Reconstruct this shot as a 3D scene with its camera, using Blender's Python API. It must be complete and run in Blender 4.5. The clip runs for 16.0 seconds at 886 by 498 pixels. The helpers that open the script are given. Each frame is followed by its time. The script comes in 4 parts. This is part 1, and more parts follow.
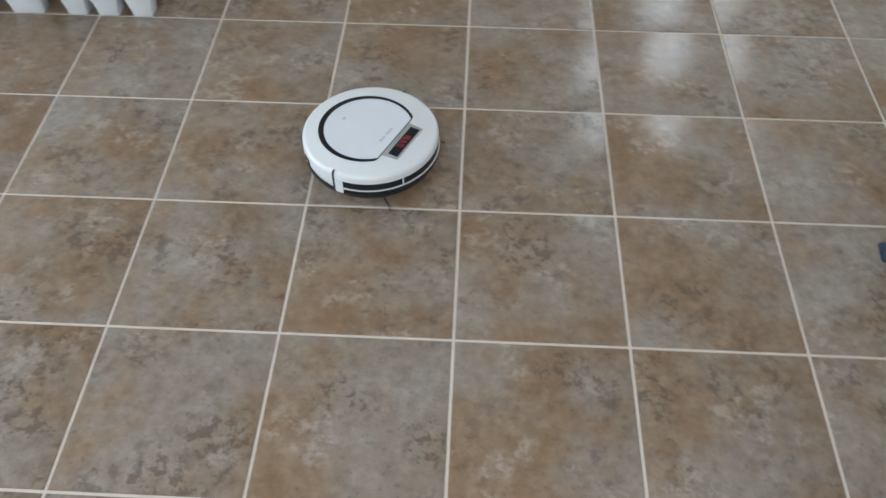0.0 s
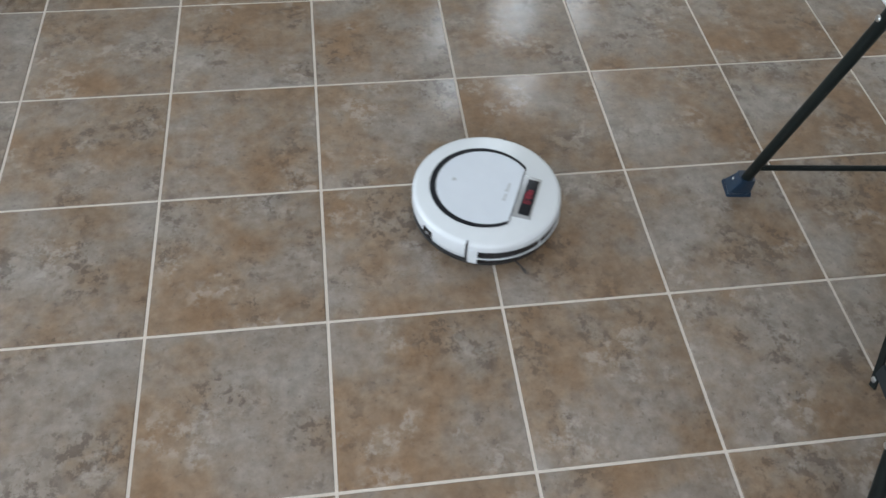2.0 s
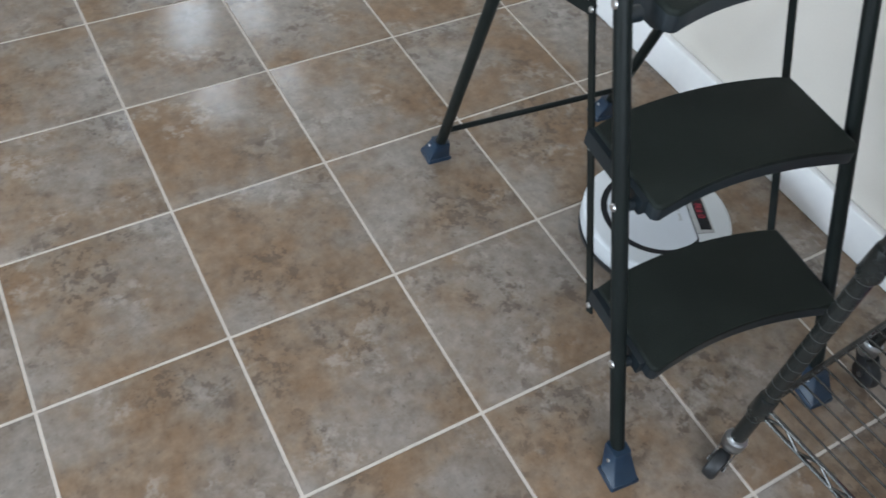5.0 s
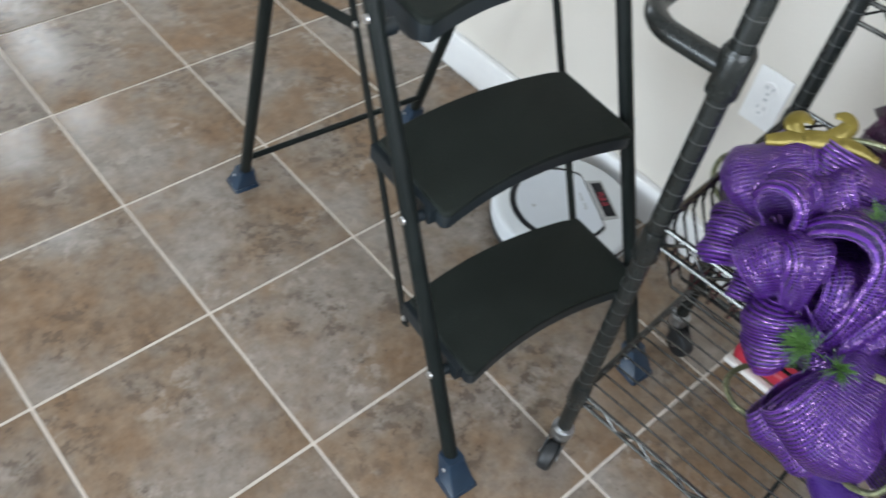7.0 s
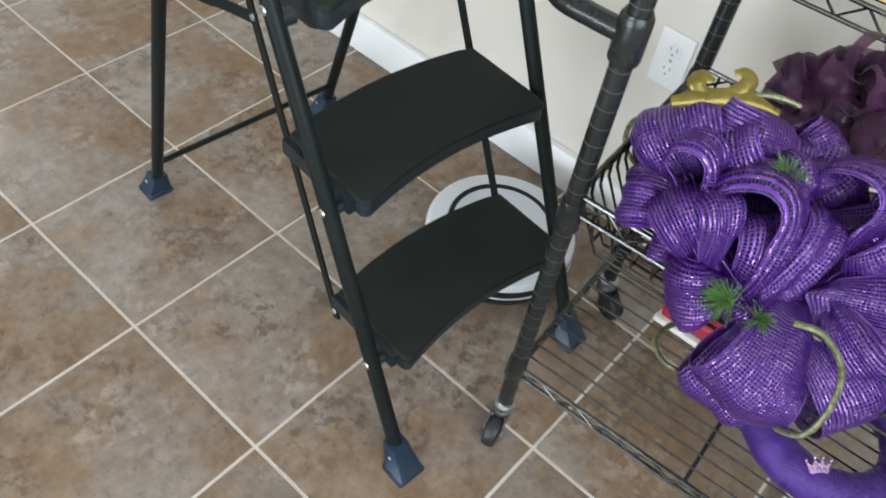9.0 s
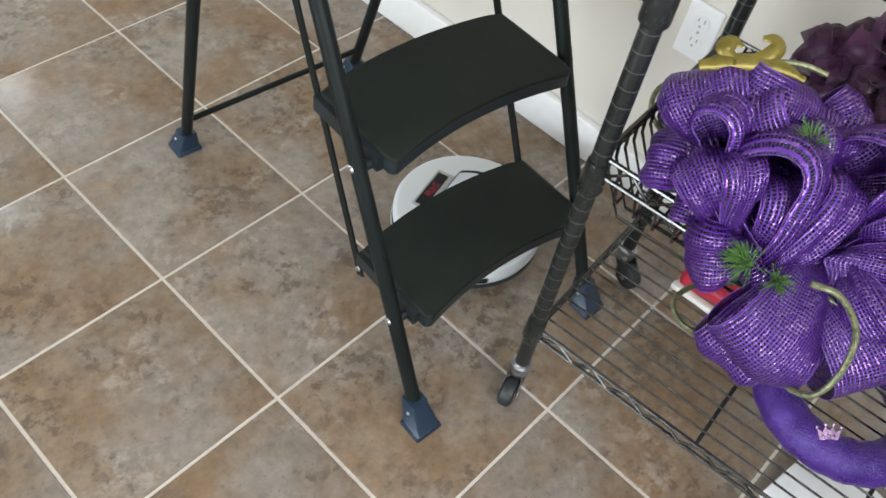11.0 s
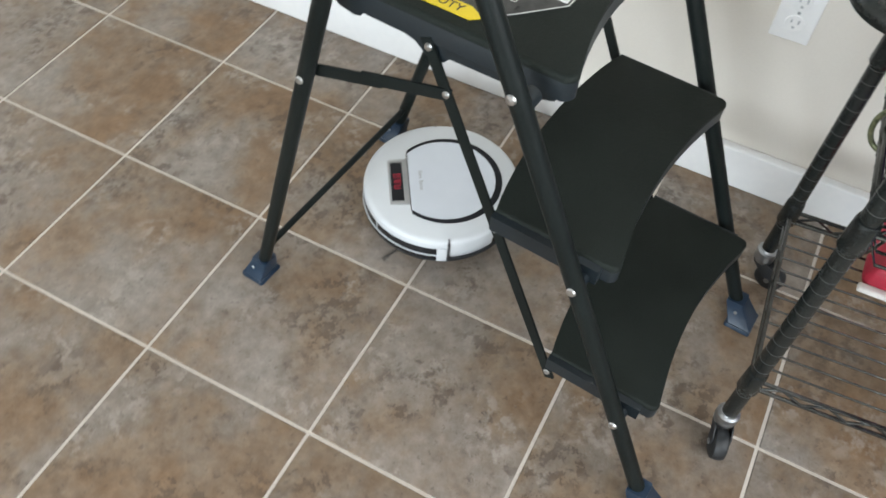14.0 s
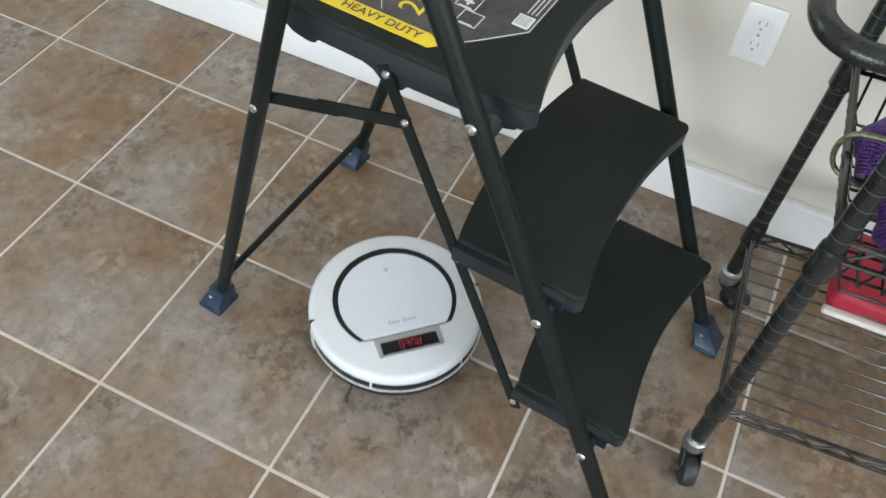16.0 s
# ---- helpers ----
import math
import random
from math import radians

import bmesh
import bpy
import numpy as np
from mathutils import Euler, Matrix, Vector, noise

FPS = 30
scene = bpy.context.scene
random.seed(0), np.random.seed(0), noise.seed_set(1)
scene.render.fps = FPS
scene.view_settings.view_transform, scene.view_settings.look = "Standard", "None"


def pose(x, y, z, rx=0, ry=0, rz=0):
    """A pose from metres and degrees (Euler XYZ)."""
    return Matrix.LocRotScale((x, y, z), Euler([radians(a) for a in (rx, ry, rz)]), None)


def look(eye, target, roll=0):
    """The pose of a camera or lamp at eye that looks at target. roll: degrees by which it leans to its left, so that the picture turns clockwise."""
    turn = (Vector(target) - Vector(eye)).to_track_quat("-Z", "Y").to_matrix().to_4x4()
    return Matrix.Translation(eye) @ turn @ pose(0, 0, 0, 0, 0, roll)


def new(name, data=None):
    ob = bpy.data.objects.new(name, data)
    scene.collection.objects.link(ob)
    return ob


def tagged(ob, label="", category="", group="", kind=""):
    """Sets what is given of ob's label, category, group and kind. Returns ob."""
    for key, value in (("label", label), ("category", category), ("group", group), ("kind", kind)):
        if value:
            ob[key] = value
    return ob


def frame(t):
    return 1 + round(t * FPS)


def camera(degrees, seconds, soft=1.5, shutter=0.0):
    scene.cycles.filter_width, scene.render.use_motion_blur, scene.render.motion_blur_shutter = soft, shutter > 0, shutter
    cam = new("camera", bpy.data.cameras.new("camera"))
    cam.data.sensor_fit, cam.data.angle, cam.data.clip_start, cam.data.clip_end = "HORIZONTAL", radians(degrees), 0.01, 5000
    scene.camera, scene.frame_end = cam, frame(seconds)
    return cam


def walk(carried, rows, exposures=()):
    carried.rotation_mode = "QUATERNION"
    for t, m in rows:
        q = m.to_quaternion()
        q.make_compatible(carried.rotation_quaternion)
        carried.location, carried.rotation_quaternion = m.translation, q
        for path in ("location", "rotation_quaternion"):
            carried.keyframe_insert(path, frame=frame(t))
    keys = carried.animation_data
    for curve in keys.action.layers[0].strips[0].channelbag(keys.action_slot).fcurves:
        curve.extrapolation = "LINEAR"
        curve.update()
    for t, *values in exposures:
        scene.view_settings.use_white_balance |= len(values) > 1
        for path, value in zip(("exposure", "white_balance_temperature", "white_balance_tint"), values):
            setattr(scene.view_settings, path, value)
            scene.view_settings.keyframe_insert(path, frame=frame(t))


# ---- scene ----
cam = camera(56.6, 16.0, soft=1.6, shutter=0.6)
PATH = [
    (0, (0.021, -0.856, 1.297), (-0.04, 0.421, -0.241), 0.1),
    (0.5, (0.024, -0.85, 1.301), (0.076, 0.397, -0.262), 1.4),
    (1, (0.039, -0.861, 1.298), (0.173, 0.384, -0.262), 2.2),
    (1.5, (0.047, -0.857, 1.298), (0.254, 0.372, -0.266), 3.7),
    (2, (0.052, -0.846, 1.296), (0.275, 0.365, -0.281), 3.9),
    (2.5, (0.056, -0.845, 1.293), (0.288, 0.365, -0.282), 4.0),
    (3, (0.065, -0.843, 1.291), (0.301, 0.365, -0.286), 3.3),
    (3.5, (0.081, -0.84, 1.283), (0.385, 0.341, -0.302), 4.3),
    (4, (0.11, -0.831, 1.277), (0.506, 0.319, -0.311), 4.6),
    (4.5, (0.17, -0.822, 1.272), (0.774, 0.256, -0.3), 6.6),
    (4.7, (0.177, -0.824, 1.267), (0.842, 0.234, -0.295), 7.1),
    (6.8, (0.282, -0.867, 1.268), (1.199, 0.055, -0.251), 9.3),
    (7, (0.287, -0.866, 1.271), (1.273, 0.004, -0.236), 10.3),
    (7.5, (0.285, -0.856, 1.277), (1.359, -0.072, -0.218), 11.0),
    (8, (0.287, -0.852, 1.275), (1.389, -0.107, -0.219), 11.1),
    (8.5, (0.29, -0.86, 1.28), (1.382, -0.111, -0.219), 10.3),
    (9, (0.303, -0.868, 1.269), (1.383, -0.137, -0.248), 10.3),
    (9.2, (0.295, -0.876, 1.276), (1.383, -0.181, -0.251), 11.9),
    (11.5, (0.246, -0.883, 1.269), (1.255, -0.144, -0.292), 12.1),
    (12, (0.194, -0.852, 1.266), (1.237, -0.135, -0.283), 16.0),
    (12.5, (0.276, -0.726, 1.252), (1.239, 0.043, -0.324), 7.9),
    (13, (0.34, -0.602, 1.239), (1.296, 0.1, -0.371), 5.8),
    (13.5, (0.279, -0.494, 1.238), (1.282, 0.127, -0.377), 5.4),
    (14, (0.246, -0.408, 1.264), (1.328, 0.087, -0.344), 3.8),
    (14.5, (0.297, -0.38, 1.247), (1.424, 0.061, -0.345), 4.4),
    (15, (0.292, -0.382, 1.254), (1.429, 0.055, -0.332), 3.9),
    (15.5, (0.276, -0.391, 1.251), (1.415, 0.054, -0.332), 4.8),
    (16, (0.277, -0.4, 1.253), (1.422, 0.037, -0.327), 5.9),
]
walk(cam, [(t, look(eye, target, roll)) for t, eye, target, roll in PATH],
     exposures=[(0.0, -0.62, 6150, 10), (3.0, -0.53, 5950, 10), (5.0, -0.43, 5900, 10), (7.0, -0.19, 6100, 10), (9.0, -0.11, 6300, 10), (12.0, -0.03, 6500, 10), (12.9, 0.03, 6450, 10), (14.0, -0.11, 6400, 10), (16.0, -0.14, 6350, 10)])

# ---- world and light ----
world = bpy.data.worlds.new("sky")
scene.world = world
world.use_nodes = True
sky = world.node_tree.nodes.new("ShaderNodeTexSky")
sky.sky_type, sky.sun_disc = "NISHITA", False
sky.sun_elevation, sky.sun_rotation = radians(40), radians(200)
world.node_tree.links.new(sky.outputs[0], world.node_tree.nodes["Background"].inputs[0])
world.node_tree.nodes["Background"].inputs[1].default_value = 0.1


def window_lamp(name, m, width, height, watts, colour):
    lamp = bpy.data.lights.new(name, "AREA")
    lamp.shape, lamp.size, lamp.size_y, lamp.energy, lamp.color = "RECTANGLE", width, height, watts, colour
    new(name, lamp).matrix_world = m


WEST, EAST, SOUTH, NORTH, CEILING = -6.0, 1.55, -2.0, 3.0, 2.5
window_lamp("daylight_west", look((WEST - 0.02, 0.4, 1.3), (0, 0.4, 1.2)), 4.1, 1.7, 368, (0.86, 0.95, 1.0))
window_lamp("daylight_north", look((1.08, NORTH + 0.02, 1.35), (1.08, 0, 1.25)), 0.38, 1.3, 16, (0.88, 0.96, 1.0))
# fill light added on the south side to brighten ladder, cart and wreath
window_lamp("daylight_south", look((-0.2, SOUTH - 0.02, 1.45), (-0.2, 0, 1.35)), 2.0, 1.2, 60, (0.92, 0.97, 1.0))


# ---- materials ----
def node(tree, kind, **inputs):
    n = tree.nodes.new(kind)
    for key, value in inputs.items():
        n.inputs[key.replace("_", " ")].default_value = value
    return n


def ramp(tree, fac, stops):
    r = tree.nodes.new("ShaderNodeValToRGB")
    while len(r.color_ramp.elements) < len(stops):
        r.color_ramp.elements.new(0.5)
    for e, (p, c) in zip(r.color_ramp.elements, stops):
        e.position, e.color = p, (*c, 1)
    tree.links.new(fac, r.inputs[0])
    return r.outputs[0]


def blend(tree, fac, a, b, kind="MIX"):
    m = tree.nodes.new("ShaderNodeMix")
    m.data_type, m.blend_type = "RGBA", kind
    for socket, value in ((m.inputs[0], fac), (m.inputs[6], a), (m.inputs[7], b)):
        if isinstance(value, (int, float)):
            socket.default_value = value
        elif isinstance(value, tuple):
            socket.default_value = (*value, 1)
        else:
            tree.links.new(value, socket)
    return m.outputs[2]


def material(name, low, high, rough=0.5, metal=0.0, scale=6.0, fine=90.0, bump=0.1, rough_spread=0.1, coat=0.0, spec=0.5):
    """A surface that varies between two colours at two scales, with a fine relief."""
    mt = bpy.data.materials.new(name)
    mt.use_nodes = True
    tree = mt.node_tree
    shader = tree.nodes["Principled BSDF"]
    at = tree.nodes.new("ShaderNodeTexCoord").outputs["Object"]
    big, small = node(tree, "ShaderNodeTexNoise", Scale=scale, Detail=5.0), node(tree, "ShaderNodeTexNoise", Scale=fine, Detail=3.0)
    tree.links.new(at, big.inputs["Vector"]), tree.links.new(at, small.inputs["Vector"])
    mixed = blend(tree, 0.35, big.outputs[0], small.outputs[0])
    tree.links.new(ramp(tree, mixed, [(0.3, low), (0.7, high)]), shader.inputs["Base Color"])
    span = tree.nodes.new("ShaderNodeMapRange")
    span.inputs[3].default_value, span.inputs[4].default_value = max(rough - rough_spread, 0.03), rough + rough_spread
    tree.links.new(mixed, span.inputs[0]), tree.links.new(span.outputs[0], shader.inputs["Roughness"])
    shader.inputs["Metallic"].default_value = metal
    shader.inputs["Coat Weight"].default_value = coat
    shader.inputs["Specular IOR Level"].default_value = spec
    b = node(tree, "ShaderNodeBump", Strength=bump, Distance=0.002)
    tree.links.new(small.outputs[0], b.inputs["Height"]), tree.links.new(b.outputs[0], shader.inputs["Normal"])
    return mt


def tile_material():
    """Glazed ceramic with brown and grey clouds, dark and pale flecks; each tile takes another stretch of the clouds."""
    mt = bpy.data.materials.new("glazed_tile")
    mt.use_nodes = True
    tree = mt.node_tree
    shader = tree.nodes["Principled BSDF"]
    link = tree.links.new
    at = tree.nodes.new("ShaderNodeTexCoord").outputs["Object"]
    info = tree.nodes.new("ShaderNodeObjectInfo")
    shift = node(tree, "ShaderNodeCombineXYZ")
    for i, k in enumerate((37.0, 91.0, 53.0)):
        m = tree.nodes.new("ShaderNodeMath")
        m.operation = "MULTIPLY"
        m.inputs[1].default_value = k
        link(info.outputs["Random"], m.inputs[0]), link(m.outputs[0], shift.inputs[i])
    add = tree.nodes.new("ShaderNodeVectorMath")
    link(at, add.inputs[0]), link(shift.outputs[0], add.inputs[1])
    place = add.outputs[0]

    def cloud(scale, detail, rough=0.6, distortion=0.0):
        n = node(tree, "ShaderNodeTexNoise", Scale=scale, Detail=detail, Roughness=rough, Distortion=distortion)
        link(place, n.inputs["Vector"])
        return n.outputs[0]

    base = ramp(tree, cloud(4.6, 5.0, 0.6), [(0.35, (0.208, 0.138, 0.085)), (0.46, (0.224, 0.168, 0.120)), (0.54, (0.234, 0.195, 0.161)), (0.65, (0.260, 0.232, 0.206))])
    grain = ramp(tree, cloud(34.0, 6.0, 0.72), [(0.3, (0.74, 0.72, 0.70)), (0.7, (1.2, 1.2, 1.2))])
    base = blend(tree, 1.0, base, grain, "MULTIPLY")
    where = ramp(tree, cloud(7.0, 4.0, 0.6), [(0.49, (0, 0, 0)), (0.60, (1, 1, 1))])
    dark = ramp(tree, cloud(38.0, 5.0, 0.7), [(0.495, (0, 0, 0)), (0.56, (0.6, 0.6, 0.6))])
    base = blend(tree, blend(tree, 1.0, where, dark, "MULTIPLY"), base, (0.082, 0.062, 0.047))
    speck = ramp(tree, cloud(90.0, 2.0), [(0.63, (0, 0, 0)), (0.70, (0.35, 0.35, 0.35))])
    base = blend(tree, speck, base, (0.085, 0.07, 0.058))
    pale_where = ramp(tree, cloud(7.3, 2.0), [(0.54, (0, 0, 0)), (0.64, (1, 1, 1))])
    pale = ramp(tree, cloud(44.0, 4.0, 0.65), [(0.48, (0, 0, 0)), (0.61, (0.45, 0.45, 0.45))])
    base = blend(tree, blend(tree, 1.0, pale_where, pale, "MULTIPLY"), base, (0.40, 0.36, 0.32))
    link(base, shader.inputs["Base Color"])
    span = tree.nodes.new("ShaderNodeMapRange")
    span.inputs[3].default_value, span.inputs[4].default_value = 0.17, 0.28
    shader.inputs["Specular IOR Level"].default_value = 0.28
    link(cloud(14.0, 4.0), span.inputs[0]), link(span.outputs[0], shader.inputs["Roughness"])
    b = node(tree, "ShaderNodeBump", Strength=0.15, Distance=0.002)
    link(cloud(24.0, 4.0), b.inputs["Height"]), link(b.outputs[0], shader.inputs["Normal"])
    return mt


def mesh_ribbon_material(name, base, glint, holes, tilt):
    """Woven deco mesh: shiny film strips across a sheer net with small square holes. It reads the ribbon's own coordinates."""
    mt = bpy.data.materials.new(name)
    mt.use_nodes = True
    tree = mt.node_tree
    link = tree.links.new
    shader = tree.nodes["Principled BSDF"]
    uv = tree.nodes.new("ShaderNodeTexCoord").outputs["UV"]

    def waves(axis, scale):
        w = tree.nodes.new("ShaderNodeTexWave")
        w.wave_type, w.bands_direction = "BANDS", axis
        w.inputs["Scale"].default_value = scale
        w.inputs["Distortion"].default_value = 0.6
        link(uv, w.inputs["Vector"])
        return w.outputs[1]

    across, along = waves("X", 6.8), waves("Y", 6.8)
    cloud = node(tree, "ShaderNodeTexNoise", Scale=3.0, Detail=3.0)
    link(uv, cloud.inputs["Vector"])
    tone = ramp(tree, cloud.outputs[0], [(0.3, tuple(c * 0.75 for c in base)), (0.7, tuple(c * 1.25 for c in base))])
    facets = node(tree, "ShaderNodeTexVoronoi", Scale=24.0, Randomness=0.3)
    link(uv, facets.inputs["Vector"])
    film = ramp(tree, across, [(0.4, (0, 0, 0)), (0.7, (1, 1, 1))])
    metal = tree.nodes.new("ShaderNodeMapRange")
    metal.inputs[3].default_value, metal.inputs[4].default_value = 0.0, 0.25
    link(film, metal.inputs[0]), link(metal.outputs[0], shader.inputs["Metallic"])
    shader.inputs["Roughness"].default_value = 0.36
    bright = ramp(tree, facets.outputs["Color"], [(0.56, (0, 0, 0)), (0.58, (0.2, 0.2, 0.2))])
    glints = tree.nodes.new("ShaderNodeBsdfGlossy")
    glints.inputs["Color"].default_value, glints.inputs["Roughness"].default_value = (0.88, 0.5, 1.0, 1), 0.06
    both = tree.nodes.new("ShaderNodeMixShader")
    link(blend(tree, 1.0, film, bright, "MULTIPLY"), both.inputs[0])
    link(shader.outputs[0], both.inputs[1]), link(glints.outputs[0], both.inputs[2])
    link(both.outputs[0], tree.nodes["Material Output"].inputs["Surface"])
    net = node(tree, "ShaderNodeMath")
    net.operation = "MAXIMUM"
    link(across, net.inputs[0]), link(along, net.inputs[1])
    thread = ramp(tree, net.outputs[0], [(0.5, (0, 0, 0)), (0.78, (1, 1, 1))])
    # holes stay mostly opaque; the shade behind them is put into the colour
    link(blend(tree, thread, tuple(c * 0.25 for c in base), blend(tree, film, tone, glint)), shader.inputs["Base Color"])
    solid = ramp(tree, net.outputs[0], [(0.5, (1 - holes,) * 3), (0.78, (1, 1, 1))])
    # each small facet of film lies at its own tilt
    off = tree.nodes.new("ShaderNodeVectorMath")
    off.operation = "SUBTRACT"
    off.inputs[1].default_value = (0.5, 0.5, 0.5)
    scaled = tree.nodes.new("ShaderNodeVectorMath")
    scaled.operation = "SCALE"
    scaled.inputs["Scale"].default_value = tilt
    add = tree.nodes.new("ShaderNodeVectorMath")
    unit = tree.nodes.new("ShaderNodeVectorMath")
    unit.operation = "NORMALIZE"
    b = node(tree, "ShaderNodeBump", Strength=0.6, Distance=0.002)
    link(net.outputs[0], b.inputs["Height"])
    link(facets.outputs["Color"], off.inputs[0]), link(off.outputs[0], scaled.inputs[0])
    link(b.outputs[0], add.inputs[0]), link(scaled.outputs[0], add.inputs[1]), link(add.outputs[0], unit.inputs[0])
    link(b.outputs[0], shader.inputs["Normal"]), link(unit.outputs[0], glints.inputs["Normal"])
    link(solid, shader.inputs["Alpha"])
    return mt


def organza_material():
    """Sheer dark cloth with a soft shine."""
    mt = bpy.data.materials.new("plum_organza")
    mt.use_nodes = True
    tree = mt.node_tree
    shader = tree.nodes["Principled BSDF"]
    at = tree.nodes.new("ShaderNodeTexCoord").outputs["Object"]
    n = node(tree, "ShaderNodeTexNoise", Scale=18.0, Detail=4.0)
    tree.links.new(at, n.inputs["Vector"])
    tree.links.new(ramp(tree, n.outputs[0], [(0.3, (0.013, 0.003, 0.013)), (0.7, (0.060, 0.015, 0.052))]), shader.inputs["Base Color"])
    tree.links.new(ramp(tree, n.outputs[0], [(0.3, (0.74,) * 3), (0.7, (1.0,) * 3)]), shader.inputs["Alpha"])
    shader.inputs["Roughness"].default_value = 0.45
    shader.inputs["Specular IOR Level"].default_value = 0.2
    shader.inputs["Sheen Weight"].default_value = 0.1
    return mt


def glow_material(name, colour, strength):
    mt = bpy.data.materials.new(name)
    mt.use_nodes = True
    s = mt.node_tree.nodes["Principled BSDF"]
    s.inputs["Base Color"].default_value = (*colour, 1)
    s.inputs["Emission Color"].default_value, s.inputs["Emission Strength"].default_value = (*colour, 1), strength
    return mt


TILE = tile_material()
GROUT = material("grout", (0.52, 0.47, 0.415), (0.68, 0.62, 0.555), 0.85, scale=3, fine=160, bump=0.4)
PAINT = material("wall_paint", (0.62, 0.585, 0.53), (0.68, 0.645, 0.59), 0.7, scale=2.5, fine=220, bump=0.12)
WHITE = material("white_trim_paint", (0.76, 0.77, 0.78), (0.84, 0.84, 0.84), 0.35, scale=3, fine=60, bump=0.05)
CEIL = material("ceiling_paint", (0.78, 0.77, 0.75), (0.84, 0.83, 0.81), 0.9, scale=3, fine=150, bump=0.3)
SHELL = material("white_gloss_plastic", (0.60, 0.63, 0.66), (0.65, 0.68, 0.71), 0.28, scale=4, fine=40, bump=0.004, rough_spread=0.02)
LID = material("white_lid_plastic", (0.58, 0.62, 0.68), (0.62, 0.66, 0.72), 0.22, scale=4, fine=40, bump=0.01, rough_spread=0.05)
GLOSS_BLACK = material("black_gloss_plastic", (0.008, 0.009, 0.011), (0.015, 0.016, 0.02), 0.15, scale=8, bump=0.02, rough_spread=0.05)
RING_BLACK = material("black_ring_plastic", (0.005, 0.006, 0.009), (0.009, 0.010, 0.014), 0.35, scale=8, bump=0.02, spec=0.2)
MATT_BLACK = material("black_plastic", (0.012, 0.013, 0.014), (0.022, 0.023, 0.025), 0.5, scale=8, bump=0.1)
SILVER = material("silver_plastic", (0.34, 0.35, 0.36), (0.42, 0.43, 0.44), 0.35, 0.6, scale=20, bump=0.03)
STEEL = material("black_powder_coat", (0.005, 0.0072, 0.007), (0.0115, 0.0155, 0.015), 0.4, 0.0, scale=10, fine=320, bump=0.16, spec=0.16)
TREAD = material("black_rubber_tread", (0.0065, 0.0092, 0.0076), (0.0145, 0.0195, 0.0165), 0.6, scale=9, fine=420, bump=0.5, spec=0.18)
SKIRT = material("black_moulded_plastic", (0.0065, 0.0105, 0.0135), (0.0125, 0.0195, 0.025), 0.4, scale=9, fine=300, bump=0.12, spec=0.45)
BOOT = material("blue_grey_rubber", (0.007, 0.020, 0.042), (0.012, 0.032, 0.062), 0.38, scale=14, fine=150, bump=0.12)
RIVET = material("zinc_rivet", (0.55, 0.56, 0.57), (0.7, 0.71, 0.72), 0.3, 1.0, scale=50, bump=0.05)
POST = material("pewter_epoxy", (0.008, 0.0095, 0.0092), (0.020, 0.0235, 0.0225), 0.25, 0.1, scale=18, fine=260, bump=0.14, spec=0.42)
GROOVE = material("worn_groove", (0.03, 0.032, 0.032), (0.11, 0.115, 0.115), 0.4, 0.4, scale=40, bump=0.1)
WIRE = material("pewter_wire", (0.034, 0.035, 0.034), (0.13, 0.13, 0.125), 0.17, 0.85, scale=30, bump=0.05)
CHROME = material("zinc_plate", (0.34, 0.36, 0.38), (0.5, 0.52, 0.54), 0.34, 1.0, scale=40, bump=0.05)
TYRE = material("caster_rubber", (0.008, 0.009, 0.01), (0.018, 0.02, 0.022), 0.5, scale=20, bump=0.1)
PURPLE = mesh_ribbon_material("purple_deco_mesh", (0.028, 0.0045, 0.095), (0.080, 0.0125, 0.235), 0.3, 0.45)
SATIN = material("purple_satin", (0.028, 0.0055, 0.12), (0.070, 0.020, 0.24), 0.28, 0.2, scale=25, fine=420, bump=0.9)
EDGE = material("purple_edge_cord", (0.09, 0.03, 0.22), (0.17, 0.07, 0.34), 0.35, 0.2, scale=60, bump=0.1)
PLUM = organza_material()
GOLD = material("gold_satin", (0.10, 0.075, 0.010), (0.21, 0.165, 0.032), 0.3, 0.5, scale=20, fine=120, bump=0.15)
ROPE = material("gold_green_tubing", (0.03, 0.045, 0.022), (0.25, 0.25, 0.14), 0.3, 0.5, scale=150, fine=400, bump=0.4)
PINE = material("green_pine_plastic", (0.04, 0.10, 0.02), (0.12, 0.24, 0.06), 0.45, scale=40, bump=0.05)
CRYSTAL = material("silver_glitter", (0.34, 0.20, 0.36), (0.66, 0.44, 0.68), 0.25, 0.7, scale=200, fine=500, bump=0.6)
RED = material("red_cloth", (0.25, 0.008, 0.022), (0.40, 0.016, 0.042), 0.55, scale=15, fine=200, bump=0.3)
CREAM = material("white_cloth", (0.50, 0.47, 0.44), (0.64, 0.61, 0.58), 0.7, scale=15, fine=200, bump=0.3)
CARD = material("tan_cardboard", (0.56, 0.37, 0.21), (0.66, 0.46, 0.28), 0.8, scale=8, fine=200, bump=0.15)
PAPER = material("white_card", (0.72, 0.73, 0.75), (0.82, 0.82, 0.83), 0.6, scale=6, fine=120, bump=0.05)
YELLOW = material("yellow_print", (0.70, 0.52, 0.01), (0.78, 0.60, 0.02), 0.35, scale=20, bump=0.02)
PRINT = material("dark_label_print", (0.010, 0.011, 0.011), (0.06, 0.06, 0.058), 0.3, scale=45, fine=150, bump=0.02)
INK = material("dark_ink", (0.02, 0.02, 0.02), (0.035, 0.035, 0.035), 0.5, bump=0.0)
PALE_INK = material("pale_print", (0.50, 0.50, 0.49), (0.6, 0.6, 0.59), 0.5, bump=0.0)
